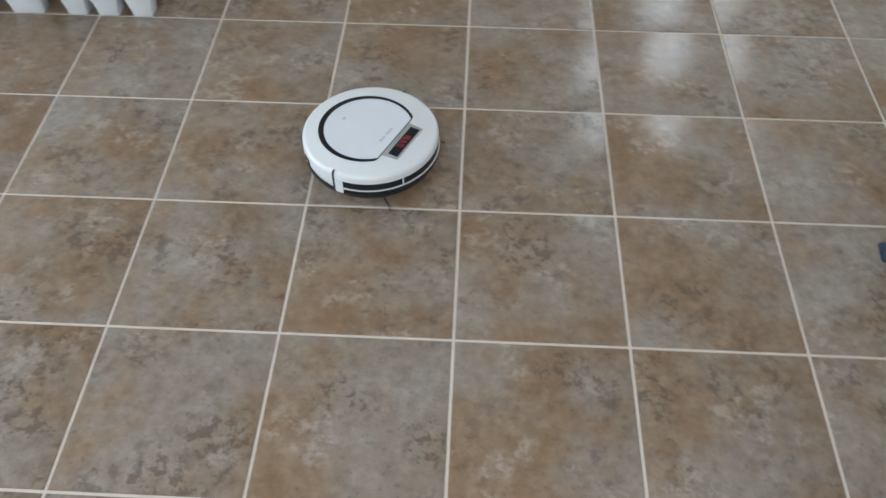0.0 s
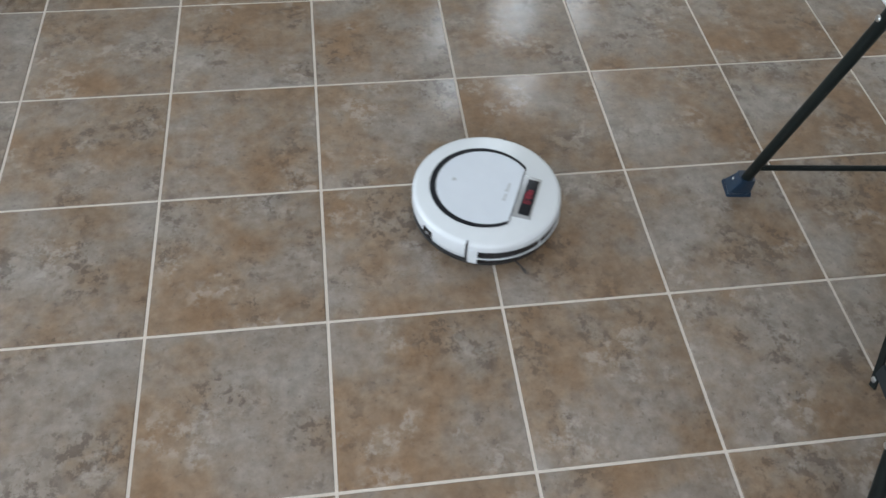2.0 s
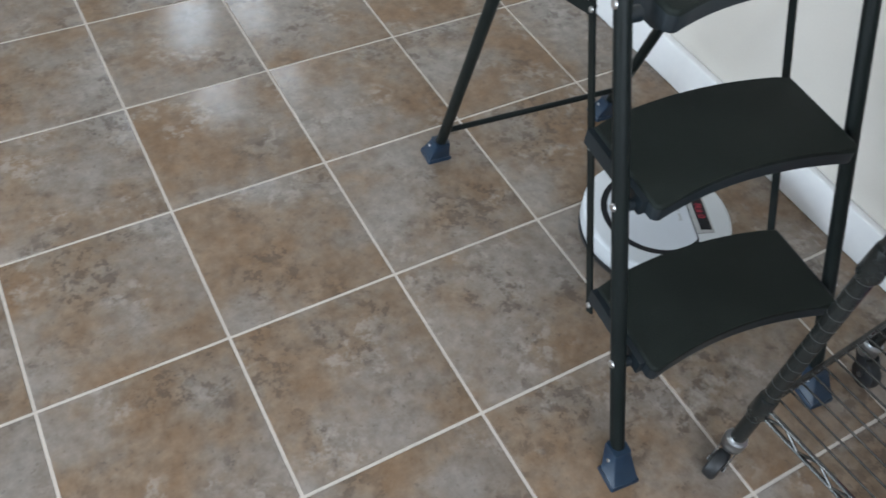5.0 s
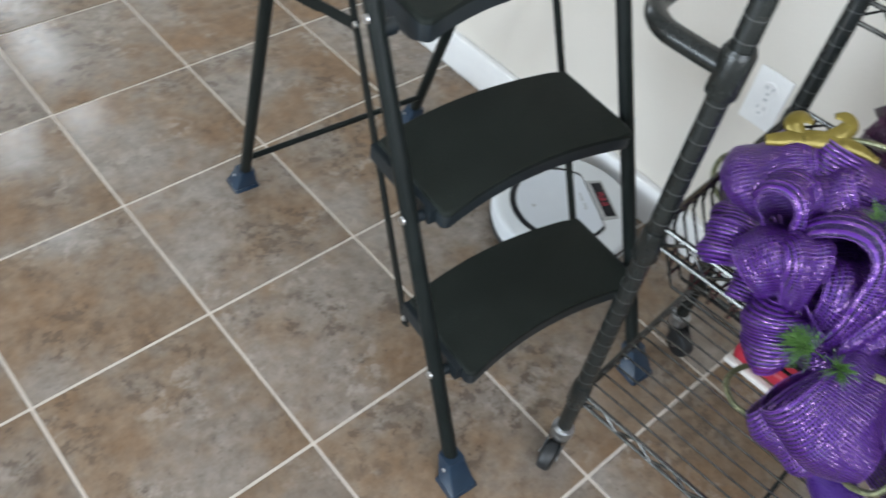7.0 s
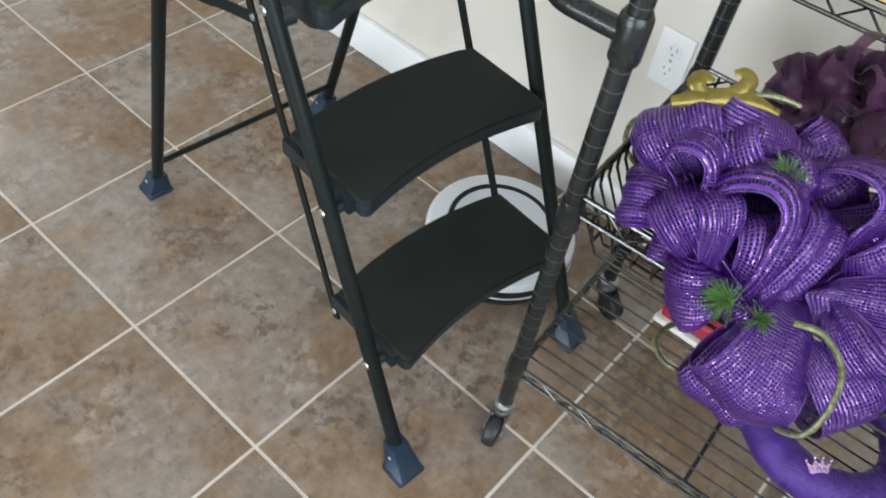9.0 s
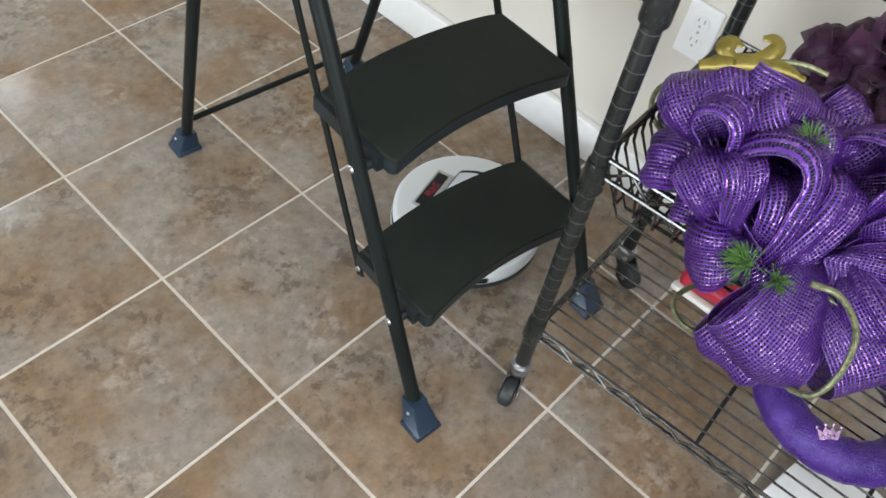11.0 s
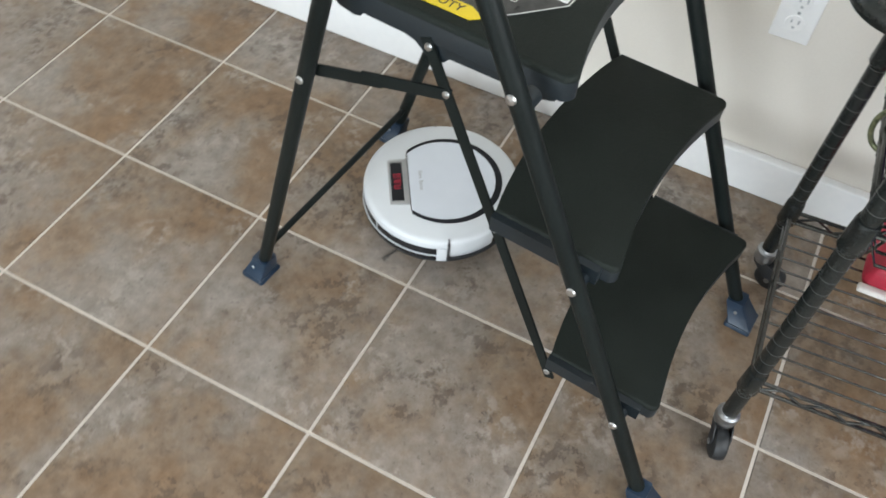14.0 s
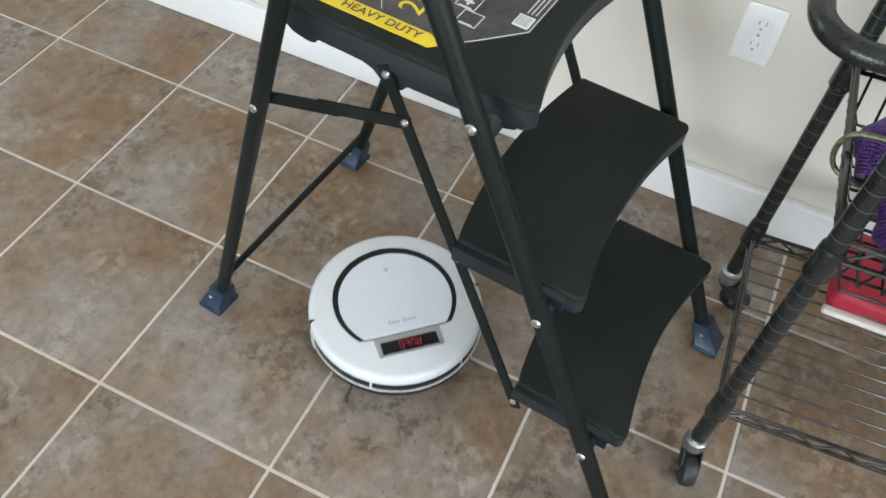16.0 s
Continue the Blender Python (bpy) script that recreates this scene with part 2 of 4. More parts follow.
GREY_INK = material("grey_print", (0.32, 0.34, 0.36), (0.40, 0.42, 0.44), 0.4, bump=0.0)
DIGIT = glow_material("red_digit", (0.45, 0.015, 0.04), 0.14)


# ---- mesh helpers ----
def part(name, bm, mt, parent=None, label="", smooth=40):
    data = bpy.data.meshes.new(name)
    bmesh.ops.recalc_face_normals(bm, faces=bm.faces[:]) if len(bm.faces) < 6000 else None
    for f in bm.faces:
        f.smooth = smooth > 0
    bm.to_mesh(data)
    bm.free()
    if smooth:
        data.set_sharp_from_angle(angle=radians(smooth))
    data.materials.append(mt)
    ob = new(name, data)
    ob.parent = parent
    return tagged(ob, label)


def share(ob, m, parent):
    """Another piece on the same mesh."""
    o = new(ob.name.split(".")[0], ob.data)
    o.parent, o.matrix_basis = parent, m
    return o


def thing(name, m, label, category, group="", kind=""):
    e = new(name)
    e.empty_display_size = 0.05
    e.matrix_world = m
    return tagged(e, label, category, group, kind)


def box(bm, lo, hi, bevel=0.0, seg=2):
    lo, hi = Vector(lo), Vector(hi)
    made = bmesh.ops.create_cube(bm, size=1.0, matrix=Matrix.Translation((lo + hi) / 2) @ Matrix.Diagonal((*(hi - lo), 1)))
    if bevel:
        edges = list({e for v in made["verts"] for e in v.link_edges})
        bmesh.ops.bevel(bm, geom=edges, offset=bevel, segments=seg, affect="EDGES", profile=0.5)
    return bm


def boxed(lo, hi, bevel=0.0, seg=2):
    return box(bmesh.new(), lo, hi, bevel, seg)


def tube(bm, points, r, seg=10, closed=False, flat=1.0):
    """A round bar along points. flat: how much thinner it is across its second side."""
    pts = [Vector(p) for p in points]
    n = len(pts)
    rings = []
    side = None
    for i, p in enumerate(pts):
        a, b = (pts[i - 1] if i or closed else p), (pts[(i + 1) % n] if i < n - 1 or closed else p)
        way = (b - a).normalized()
        if side is None:
            side = way.orthogonal().normalized()
        side = (side - way * side.dot(way)).normalized()
        other = way.cross(side)
        radius = r[i] if isinstance(r, (list, tuple)) else r
        rings.append([bm.verts.new(p + radius * (math.cos(k) * side + flat * math.sin(k) * other)) for k in (2 * math.pi * j / seg for j in range(seg))])
    for i in range(n if closed else n - 1):
        a, b = rings[i], rings[(i + 1) % n]
        for j in range(seg):
            bm.faces.new((a[j], a[(j + 1) % seg], b[(j + 1) % seg], b[j]))
    if not closed:
        bm.faces.new(rings[0][::-1]), bm.faces.new(rings[-1])
    return bm


def tubed(points, r, seg=10, closed=False, flat=1.0):
    return tube(bmesh.new(), points, r, seg, closed, flat)


def lathe(bm, profile, seg=32, start=0.0, sweep=360.0, m=Matrix()):
    """A profile of (radius, height) turned about z."""
    full = sweep >= 359.9
    count = seg if full else seg + 1
    rings = []
    for r, z in profile:
        rings.append([bm.verts.new(m @ Vector((r * math.cos(a), r * math.sin(a), z))) for a in (radians(start + sweep * j / seg) for j in range(count))])
    for a, b in zip(rings, rings[1:]):
        for j in range(seg):
            k = (j + 1) % count
            bm.faces.new((a[j], a[k], b[k], b[j]))
    return bm, rings


def turned(profile, seg=32, m=Matrix()):
    bm, rings = lathe(bmesh.new(), profile, seg, m=m)
    bm.faces.new(rings[0][::-1]), bm.faces.new(rings[-1])
    return bm


def arc_block(r0, r1, z0, z1, start, sweep, seg):
    """A curved block between two radii and two heights."""
    bm, rings = lathe(bmesh.new(), [(r0, z0), (r1, z0), (r1, z1), (r0, z1), (r0, z0)], seg, start, sweep)
    if sweep < 359.9:
        for k in (0, -1):
            bm.faces.new([ring[k] for ring in rings[:4]])
    bmesh.ops.remove_doubles(bm, verts=bm.verts[:], dist=1e-6)
    return bm


def plate(points, z0, z1, bevel=0.0):
    """A flat plate with the outline given."""
    bm = bmesh.new()
    low, top = [bm.verts.new((x, y, z0)) for x, y in points], [bm.verts.new((x, y, z1)) for x, y in points]
    bm.faces.new(low[::-1])
    face = bm.faces.new(top)
    for i in range(len(points)):
        k = (i + 1) % len(points)
        bm.faces.new((low[i], low[k], top[k], top[i]))
    if bevel:
        bmesh.ops.bevel(bm, geom=list(face.edges), offset=bevel, segments=3, affect="EDGES", profile=0.5)
    return bm


def lettering(text, size, m, parent, mt, name="lettering"):
    data = bpy.data.curves.new(name, "FONT")
    data.body, data.size, data.extrude = text, size, 0.0002
    data.align_x, data.align_y = "CENTER", "CENTER"
    source = new(name, data)
    mesh = bpy.data.meshes.new_from_object(source)
    bpy.data.objects.remove(source)
    mesh.materials.clear()
    mesh.materials.append(mt)
    ob = new(name, mesh)
    ob.parent, ob.matrix_basis = parent, m
    return ob


def bend(points, steps=6):
    """A smooth line through points."""
    pts = [Vector(p) for p in points]
    pts = [2 * pts[0] - pts[1], *pts, 2 * pts[-1] - pts[-2]]
    out = []
    for a, b, c, d in zip(pts, pts[1:], pts[2:], pts[3:]):
        for i in range(steps):
            t = i / steps
            out.append(0.5 * (2 * b + (c - a) * t + (2 * a - 5 * b + 4 * c - d) * t * t + (3 * b - a - 3 * c + d) * t ** 3))
    return out + [pts[-2]]


# ---- the room ----
def wall_with_opening(name, axis, at, outward, span, opening):
    """A wall 0.12 m thick across x or y, with one opening (from, to, sill, head) through it."""
    bm = bmesh.new()
    a, b = span
    o0, o1, s, h = opening
    lo, hi = sorted((at, at + 0.12 * outward))
    for u0, u1, z0, z1 in ((a, o0, 0, CEILING), (o1, b, 0, CEILING), (o0, o1, 0, s), (o0, o1, h, CEILING)):
        if axis == "x":
            box(bm, (lo, u0, z0), (hi, u1, z1))
        else:
            box(bm, (u0, lo, z0), (u1, hi, z1))
    return tagged(part(name, bm, PAINT, smooth=0), "beige painted plaster wall with a window opening", "wall", kind="structure")


def window_in(name, axis, at, outward, opening):
    o0, o1, s, h = opening
    e = thing(name, pose(0, 0, 0), "white framed window in a beige wall", "window", kind="structure")
    c0, c1 = sorted((at + 0.03 * outward, at + 0.08 * outward))

    def bar(n, u0, u1, z0, z1):
        lo, hi = ((c0, u0, z0), (c1, u1, z1)) if axis == "x" else ((u0, c0, z0), (u1, c1, z1))
        part(n, boxed(lo, hi, 0.004), WHITE, e, smooth=30)
    bar("frame_side", o0 + 0.001, o0 + 0.05, s + 0.001, h - 0.001), bar("frame_side", o1 - 0.05, o1 - 0.001, s + 0.001, h - 0.001)
    bar("frame_rail", o0 + 0.052, o1 - 0.052, s + 0.001, s + 0.05), bar("frame_rail", o0 + 0.052, o1 - 0.052, h - 0.05, h - 0.001)


west_opening, north_opening, fill_opening = (-1.7, 2.5, 0.4, 2.2), (0.875, 1.285, 0.65, 2.05), (-1.3, 0.9, 0.8, 2.1)
wall_with_opening("wall_west", "x", WEST, -1, (SOUTH, NORTH), west_opening)
wall_with_opening("wall_north", "y", NORTH, 1, (WEST - 0.12, EAST + 0.12), north_opening)
# this opening is added only to let the south fill lamp in
wall_with_opening("wall_south", "y", SOUTH, -1, (WEST - 0.12, EAST + 0.12), fill_opening)
tagged(part("wall_east", boxed((EAST, SOUTH, 0), (EAST + 0.12, NORTH, CEILING)), PAINT, smooth=0), "beige painted plaster wall with a white baseboard", "wall", kind="structure")
window_in("window_1", "x", WEST, -1, west_opening)
window_in("window_2", "y", NORTH, 1, north_opening)
# unseen window, added to house the south fill lamp
window_in("window_3", "y", SOUTH, -1, fill_opening)
tagged(part("ceiling", boxed((WEST - 0.12, SOUTH - 0.12, CEILING), (EAST + 0.12, NORTH + 0.12, CEILING + 0.1)), CEIL, smooth=0), "white painted flat ceiling", "ceiling", kind="structure")


def baseboard(name, lo, hi):
    tagged(part(name, boxed(lo, hi, 0.004, 3), WHITE, smooth=30), "white painted wooden baseboard along the wall", "baseboard", kind="structure")


baseboard("baseboard", (EAST - 0.021, SOUTH, 0.0), (EAST, NORTH, 0.098))
baseboard("baseboard", (WEST, SOUTH, 0.0), (WEST + 0.015, NORTH, 0.098))
baseboard("baseboard", (WEST + 0.016, NORTH - 0.015, 0.0), (EAST - 0.022, NORTH, 0.098))
baseboard("baseboard", (WEST + 0.016, SOUTH, 0.0), (EAST - 0.022, SOUTH + 0.015, 0.098))


def outlet():
    e = thing("wall_outlet", pose(EAST - 0.0005, -0.4395, 0.415, 0, 0, 0), "white plastic double wall outlet on beige wall", "outlet")
    part("cover_plate", boxed((-0.006, -0.034, -0.056), (0.0, 0.034, 0.056), 0.003, 3), WHITE, e)
    for z in (-0.0205, 0.0205):
        face = part("socket", turned([(0.0, -0.0085), (0.0155, -0.0085), (0.0165, -0.0075), (0.0165, -0.005)], 24, pose(0, 0, z, 0, 90, 0)), WHITE, e)
        for y, h in ((-0.006, 0.0045), (0.006, 0.0036)):
            part("slot", boxed((-0.0091, y - 0.0012, z + 0.002 - 0.0005), (-0.0087, y + 0.0012, z + 0.0025 + h * 1.6)), GREY_INK, face, smooth=0)
        part("slot", turned([(0.0, 0.0), (0.0024, 0.0), (0.0024, 0.0005)], 10, pose(-0.0092, 0, z - 0.0065, 0, 90, 0)), GREY_INK, face)
    part("screw", turned([(0.0, 0.0), (0.0026, 0.0), (0.003, 0.001)], 10, pose(-0.0068, 0, 0, 0, 90, 0)), CHROME, e)


outlet()


# ---- the robot vacuum ----
def robot_vacuum():
    e = thing("robot_vacuum", pose(-0.21, 0.486, 0), "round white robot vacuum with a black ring on the tiles", "robot vacuum")
    ahead = pose(0.0092, 0, 0) @ Matrix.Diagonal((0.977, 0.977, 1.0, 1.0))
    body = part("body", turned([(0.0, 0.012), (0.126, 0.012), (0.136, 0.016), (0.142, 0.024), (0.1462, 0.031), (0.1496, 0.040), (0.1516, 0.0455), (0.1525, 0.050), (0.1525, 0.0735), (0.1520, 0.0772), (0.1505, 0.0802), (0.1475, 0.0828), (0.142, 0.0846), (0.0, 0.0853)], 96), SHELL, e, "glossy white round shell")
    body.matrix_basis = ahead
    under = part("underside", turned([(0.0, 0.0095), (0.134, 0.0095), (0.1450, 0.016), (0.1508, 0.0255), (0.1515, 0.0325), (0.0, 0.0328)], 64), MATT_BLACK, e, "black underside")
    under.matrix_basis = ahead
    # bumper on the side of the display, with two rows of dark slots
    for a, sweep in ((-83, 51), (-30.5, 61), (32, 51)):
        part("bumper_window", arc_block(0.150, 0.1532, 0.0475, 0.0645, a, sweep, 24), GLOSS_BLACK, body, "dark sensor slot")
    part("bumper_strip", arc_block(0.146, 0.1533, 0.0325, 0.045, -83, 166, 48), GLOSS_BLACK, body, "dark strip along the bumper")
    part("bumper_lip", arc_block(0.148, 0.1550, 0.0450, 0.0475, -84, 168, 60), SHELL, body)
    for a in (-90, 90):
        part("bumper_gap", arc_block(0.1475, 0.1531, 0.034, 0.0795, a - 0.9, 1.8, 3), INK, body)
        part("bumper_notch", arc_block(0.1445, 0.1528, 0.0772, 0.0846, a - 0.5, 1.0, 3), INK, body)
        part("bumper_end", arc_block(0.149, 0.1545, 0.031, 0.066, a + (1.5 if a < 0 else -8.5), 7, 5), SHELL, body)
    socket = part("charging_socket", arc_block(0.150, 0.1533, 0.040, 0.064, -130, 10, 6), GLOSS_BLACK, body, "black charging socket")
    part("switch", arc_block(0.1525, 0.1545, 0.049, 0.055, -126.4, 2.5, 3), SILVER, socket)
    part("vent", arc_block(0.150, 0.1532, 0.043, 0.058, 124, 9, 5), GLOSS_BLACK, body)
    # black ring and the lid inside it, both cut by the display's chord
    cut = 0.071
    half = math.degrees(math.acos(cut / 0.106))
    part("ring", plate([(0.106 * math.cos(radians(k)), 0.106 * math.sin(radians(k))) for k in np.linspace(half, 360 - half, 73)], 0.0775, 0.0803), RING_BLACK, e, "glossy black ring")
    shift, inner = 0.0038, 0.0968
    side = math.degrees(math.acos((cut - shift) / inner))
    outline = [(shift + inner * math.cos(radians(k)), inner * math.sin(radians(k))) for k in np.linspace(side, 360 - side, 73)]
    lid = part("lid", plate(outline, 0.0785, 0.0812, 0.0008), LID, e, "white dust bin lid")
    part("lid_seam", boxed((0.0712, -0.072, 0.0785), (0.0728, 0.072, 0.0806)), INK, e, smooth=0)
    # grey marks in place of the maker's name, and a small arrow
    for i, w in enumerate((0.006, 0.004, 0.0035, 0.0035, 0.0, 0.006, 0.002, 0.004, 0.0035, 0.004)):
        if w:
            y = -0.022 + i * 0.0049
            part("mark", boxed((0.047 - (0.0022 if w > 0.005 else 0), y - 0.0016, 0.0810), (0.0525, y + 0.0016, 0.08135)), GREY_INK, lid, smooth=0)
    part("arrow_mark", plate([(-0.062, -0.006), (-0.062, 0.006), (-0.053, 0.0)], 0.0810, 0.08135), GREY_INK, lid, smooth=0)
    panel = part("display_panel", plate([(0.0728, -0.057), (0.0728, 0.057), (0.110, 0.0545), (0.110, -0.0545)], 0.077, 0.0808, 0.0006), SILVER, e, "silver display panel")
    screen = part("screen", plate([(0.083, -0.048), (0.083, 0.048), (0.106, 0.048), (0.106, -0.048)], 0.080, 0.0812, 0.0003), RING_BLACK, panel, "black display screen with red digits")
    shown = ("abcdef", "abcg", "abcef", "bcdefg")
    for i, segments in enumerate(shown):
        y0 = -0.017 + i * 0.0098
        for s in segments:
            x0, x1, ya, yb = {"a": (0.0905, 0.0916, 0, 0.006), "d": (0.1025, 0.1036, 0, 0.006), "g": (0.0965, 0.0976, 0, 0.006), "b": (0.091, 0.097, 0.0055, 0.0067), "c": (0.097, 0.103, 0.0055, 0.0067), "e": (0.097, 0.103, -0.0006, 0.0006), "f": (0.091, 0.097, -0.0006, 0.0006)}[s]
            part("digit_bar", boxed((x0 - 0.003, y0 + ya, 0.0811), (x1 - 0.003, y0 + yb, 0.0814)), DIGIT, screen, smooth=0)
    for o in e.children:
        if o.name.split(".")[0] in ("ring", "lid", "lid_seam", "display_panel"):
            o.matrix_basis = pose(0, 0, 0.0055)
    for s in (-1, 1):
        part("wheel", turned([(0.0, -0.011), (0.024, -0.011), (0.0265, -0.008), (0.0265, 0.008), (0.024, 0.011), (0.0, 0.011)], 24, pose(0, s * 0.105, 0.0268, 90, 0, 0)), TYRE, e)
        hub = part("side_brush", turned([(0.0, 0.004), (0.012, 0.004), (0.014, 0.011), (0.0, 0.012)], 16, pose(0.086, s * 0.090, 0)), MATT_BLACK, e, "black three-arm side brush")
        for k in range(3):
            a = radians(35 * s + 120 * k)
            way = Vector((math.cos(a), math.sin(a), 0))
            p = Vector((0.086, s * 0.090, 0.0075))
            bm = bmesh.new()
            for j in range(4):
                turn = Matrix.Rotation(radians((j - 1.5) * 2.5), 3, "Z") @ way
                tube(bm, [p + turn * 0.01, p + turn * 0.045 + Vector((0, 0, -0.003)), p + turn * 0.052 + Vector((0, 0, -0.006))], 0.0005, 5)
            part("bristle", bm, MATT_BLACK, hub)
    return e


robot = robot_vacuum()


# ---- the step ladder ----
FRONT, REAR = (0.0, 0.458), (0.781, -0.309)


def rail_y(z, line=FRONT):
    return line[0] + line[1] * z


def step_outline(x0, x1, y0, y1, bow, radius=0.012):
    """Front edge hollow, rear edge bowed out, corners rounded."""
    pts = []
    n = 14
    for i in range(n + 1):
        u = i / n
        pts.append((x0 + radius + (x1 - x0 - 2 * radius) * u, y0 + bow * 4 * u * (1 - u)))
    for i in range(1, 5):
        a = radians(-90 + 18 * i)
        pts.append((x1 - radius + radius * math.cos(a), y0 + radius + radius * math.sin(a)))
    for i in range(n + 1):
        u = 1 - i / n
        pts.append((x0 + (x1 - x0) * u, y1 + bow * 4 * u * (1 - u)))
    for i in range(1, 5):
        a = radians(180 + 18 * i)
        pts.append((x0 + radius + radius * math.cos(a), y0 + radius + radius * math.sin(a)))
    return pts


def step_ladder():
    e = thing("step_ladder", pose(0.805, -0.526, 0, 0, 0, -5.5), "black steel three-step folding ladder with blue rubber feet, standing open", "step ladder")
    W = 0.4165
    for s, x in ((-1, 0.0), (1, W)):
        zs = (0.03, 0.3, 0.6, 0.9, 1.03)
        part("front_leg", tubed([(x, rail_y(z), z) for z in zs], 0.0122, 14), STEEL, e, "black tubular front leg")
        foot = Vector((x + 0.008 + (0.006 if s > 0 else 0), rail_y(0.03, REAR), 0.03))
        top = Vector((x - 0.004 + (0.02 if s > 0 else 0) * 0.2, rail_y(0.93, REAR), 0.93))
        part("rear_leg", tubed([foot.lerp(top, k) for k in (0, 0.3, 0.6, 1.0)], 0.0111, 14), STEEL, e, "black tubular rear leg")
        for px, py, lean in ((x, rail_y(0.02), 0.012), (foot.x, rail_y(0.02, REAR), -0.008)):
            bm = bmesh.new()
            levels = ((0.0, 0.027, 0.024, -lean), (0.007, 0.0262, 0.0232, -lean), (0.010, 0.0235, 0.021, -lean), (0.05, 0.0165, 0.0165, lean * 0.9), (0.058, 0.0155, 0.0155, lean))
            rings = [[bm.verts.new((px + hx * sx, py + hy * sy + off, z)) for sx, sy in ((-1, -1), (1, -1), (1, 1), (-1, 1))] for z, hx, hy, off in levels]
            for a, b in zip(rings, rings[1:]):
                for j in range(4):
                    bm.faces.new((a[j], a[(j + 1) % 4], b[(j + 1) % 4], b[j]))
            bm.faces.new(rings[0][::-1]), bm.faces.new(rings[-1])
            bmesh.ops.bevel(bm, geom=[ed for ed in bm.edges if abs((ed.verts[0].co - ed.verts[1].co).z) > 0.003], offset=0.003, segments=2, affect="EDGES", profile=0.5)
            boot = part("foot", bm, BOOT, e, "blue-grey flared rubber foot", smooth=50)
            part("foot_pin", turned([(0.0, 0.0), (0.0035, 0.0), (0.003, 0.0015), (0.0, 0.002)], 10, pose(px - 0.019, py + 0.004, 0.037, 0, -85, 0)), RIVET, boot)
        # links that carry the steps
        bar = bmesh.new()
        a, b = Vector((0.0445 if s < 0 else W - 0.012, 0.458, 0.672)), Vector((0.0235 if s < 0 else W - 0.0205, 0.209, 0.172))
        way = (b - a).normalized()
        side = Vector((0, way.z, -way.y))
        vs = []
        for p in (a, b):
            for dx in (-0.0018, 0.0018):
                vs += [bar.verts.new(p + side * 0.0075 + Vector((dx, 0, 0))), bar.verts.new(p - side * 0.0075 + Vector((dx, 0, 0)))]
        for q in ((0, 1, 3, 2), (4, 6, 7, 5), (0, 4, 5, 1), (2, 3, 7, 6), (0, 2, 6, 4), (1, 5, 7, 3)):
            bar.faces.new([vs[k] for k in q])
        link = part("link_bar", bar, STEEL, e, "flat black link bar", smooth=0)
        out = -0.0035 if s < 0 else 0.0035
        for k in (0.02, 0.13, 0.49, 0.975):
            part("rivet", turned([(0.0, 0.0), (0.0052, 0.0), (0.0045, 0.002), (0.0, 0.003)], 12, Matrix.Translation(a.lerp(b, k) + Vector((out * 0.5, 0, 0))) @ pose(0, 0, 0, 0, 90 * (1 if s > 0 else -1), 0)), RIVET, link)
        for z in (0.697, 0.448, 0.207, 0.93):
            part("rivet", turned([(0.0, 0.0), (0.0065, 0.0), (0.0055, 0.0025), (0.0, 0.0035)], 14, pose(x + s * 0.0118, rail_y(z), z, 0, 90 * s, 0)), RIVET, e)
        # stay between the rear leg and the link
        p0, p1 = foot.lerp(top, (0.573 - 0.03) / 0.9), a.lerp(b, 0.13)
        ins = Vector((0.012 * -s, 0, 0))
        q0, q1 = p0 + ins + Vector((0, 0.006, 0)), p1 + Vector((0.004 * -s, -0.006, 0))

        def strap(u, v, name, parent, label=""):
            bm = bmesh.new()
            side_x = Vector((0.0015, 0, 0))
            vs = [bm.verts.new(p + k * side_x + Vector((0, 0, h))) for p in (u, v) for k in (-1, 1) for h in (0.009, -0.009)]
            for q in ((0, 1, 3, 2), (4, 6, 7, 5), (0, 4, 5, 1), (2, 3, 7, 6), (0, 2, 6, 4), (1, 5, 7, 3)):
                bm.faces.new([vs[k] for k in q])
            return part(name, bm, STEEL, parent, label, smooth=0)
        lap = Vector((0.0032 * s, 0, 0))
        st = strap(q0, q0.lerp(q1, 0.53) + Vector((0, 0, -0.002)), "stay_bar", e, "flat black folding stay bar")
        strap(q0.lerp(q1, 0.40) + lap + Vector((0, 0, 0.004)), q1 + lap, "stay_arm", st)
        part("rivet", turned([(0.0, 0.0), (0.0055, 0.0), (0.0048, 0.0025), (0.0, 0.0035)], 12, pose(p0.x + s * 0.0115, p0.y, p0.z, 0, 90 * s, 0)), RIVET, st)
    # rear cross bar and the grab rail at the top
    z = 0.1
    part("cross_bar", tubed([(0.005, rail_y(z, REAR), z), (W + 0.016, rail_y(z, REAR), z)], 0.0062, 10), STEEL, e, "thin black cross bar")
    top = [(0.0, rail_y(1.02), 1.02), (0.0, rail_y(1.06), 1.06), (0.015, rail_y(1.095), 1.095), (0.06, rail_y(1.11), 1.11), (W - 0.06, rail_y(1.11), 1.11), (W - 0.015, rail_y(1.095), 1.095), (W, rail_y(1.06), 1.06), (W, rail_y(1.02), 1.02)]
    part("grab_rail", tubed(bend(top, 5), 0.0125, 12), STEEL, e, "black tubular grab rail")
    # two steps
    for zt, y0, y1 in ((0.228, 0.052, 0.218), (0.470, 0.168, 0.338)):
        x0, x1 = 0.03, 0.392
        st = part("step", plate(step_outline(x0 + 0.0006, x1 - 0.0006, y0 + 0.0006, y1 - 0.0006, 0.022), zt - 0.03, zt - 0.0075, 0.001), SKIRT, e, "black moulded step", smooth=35)
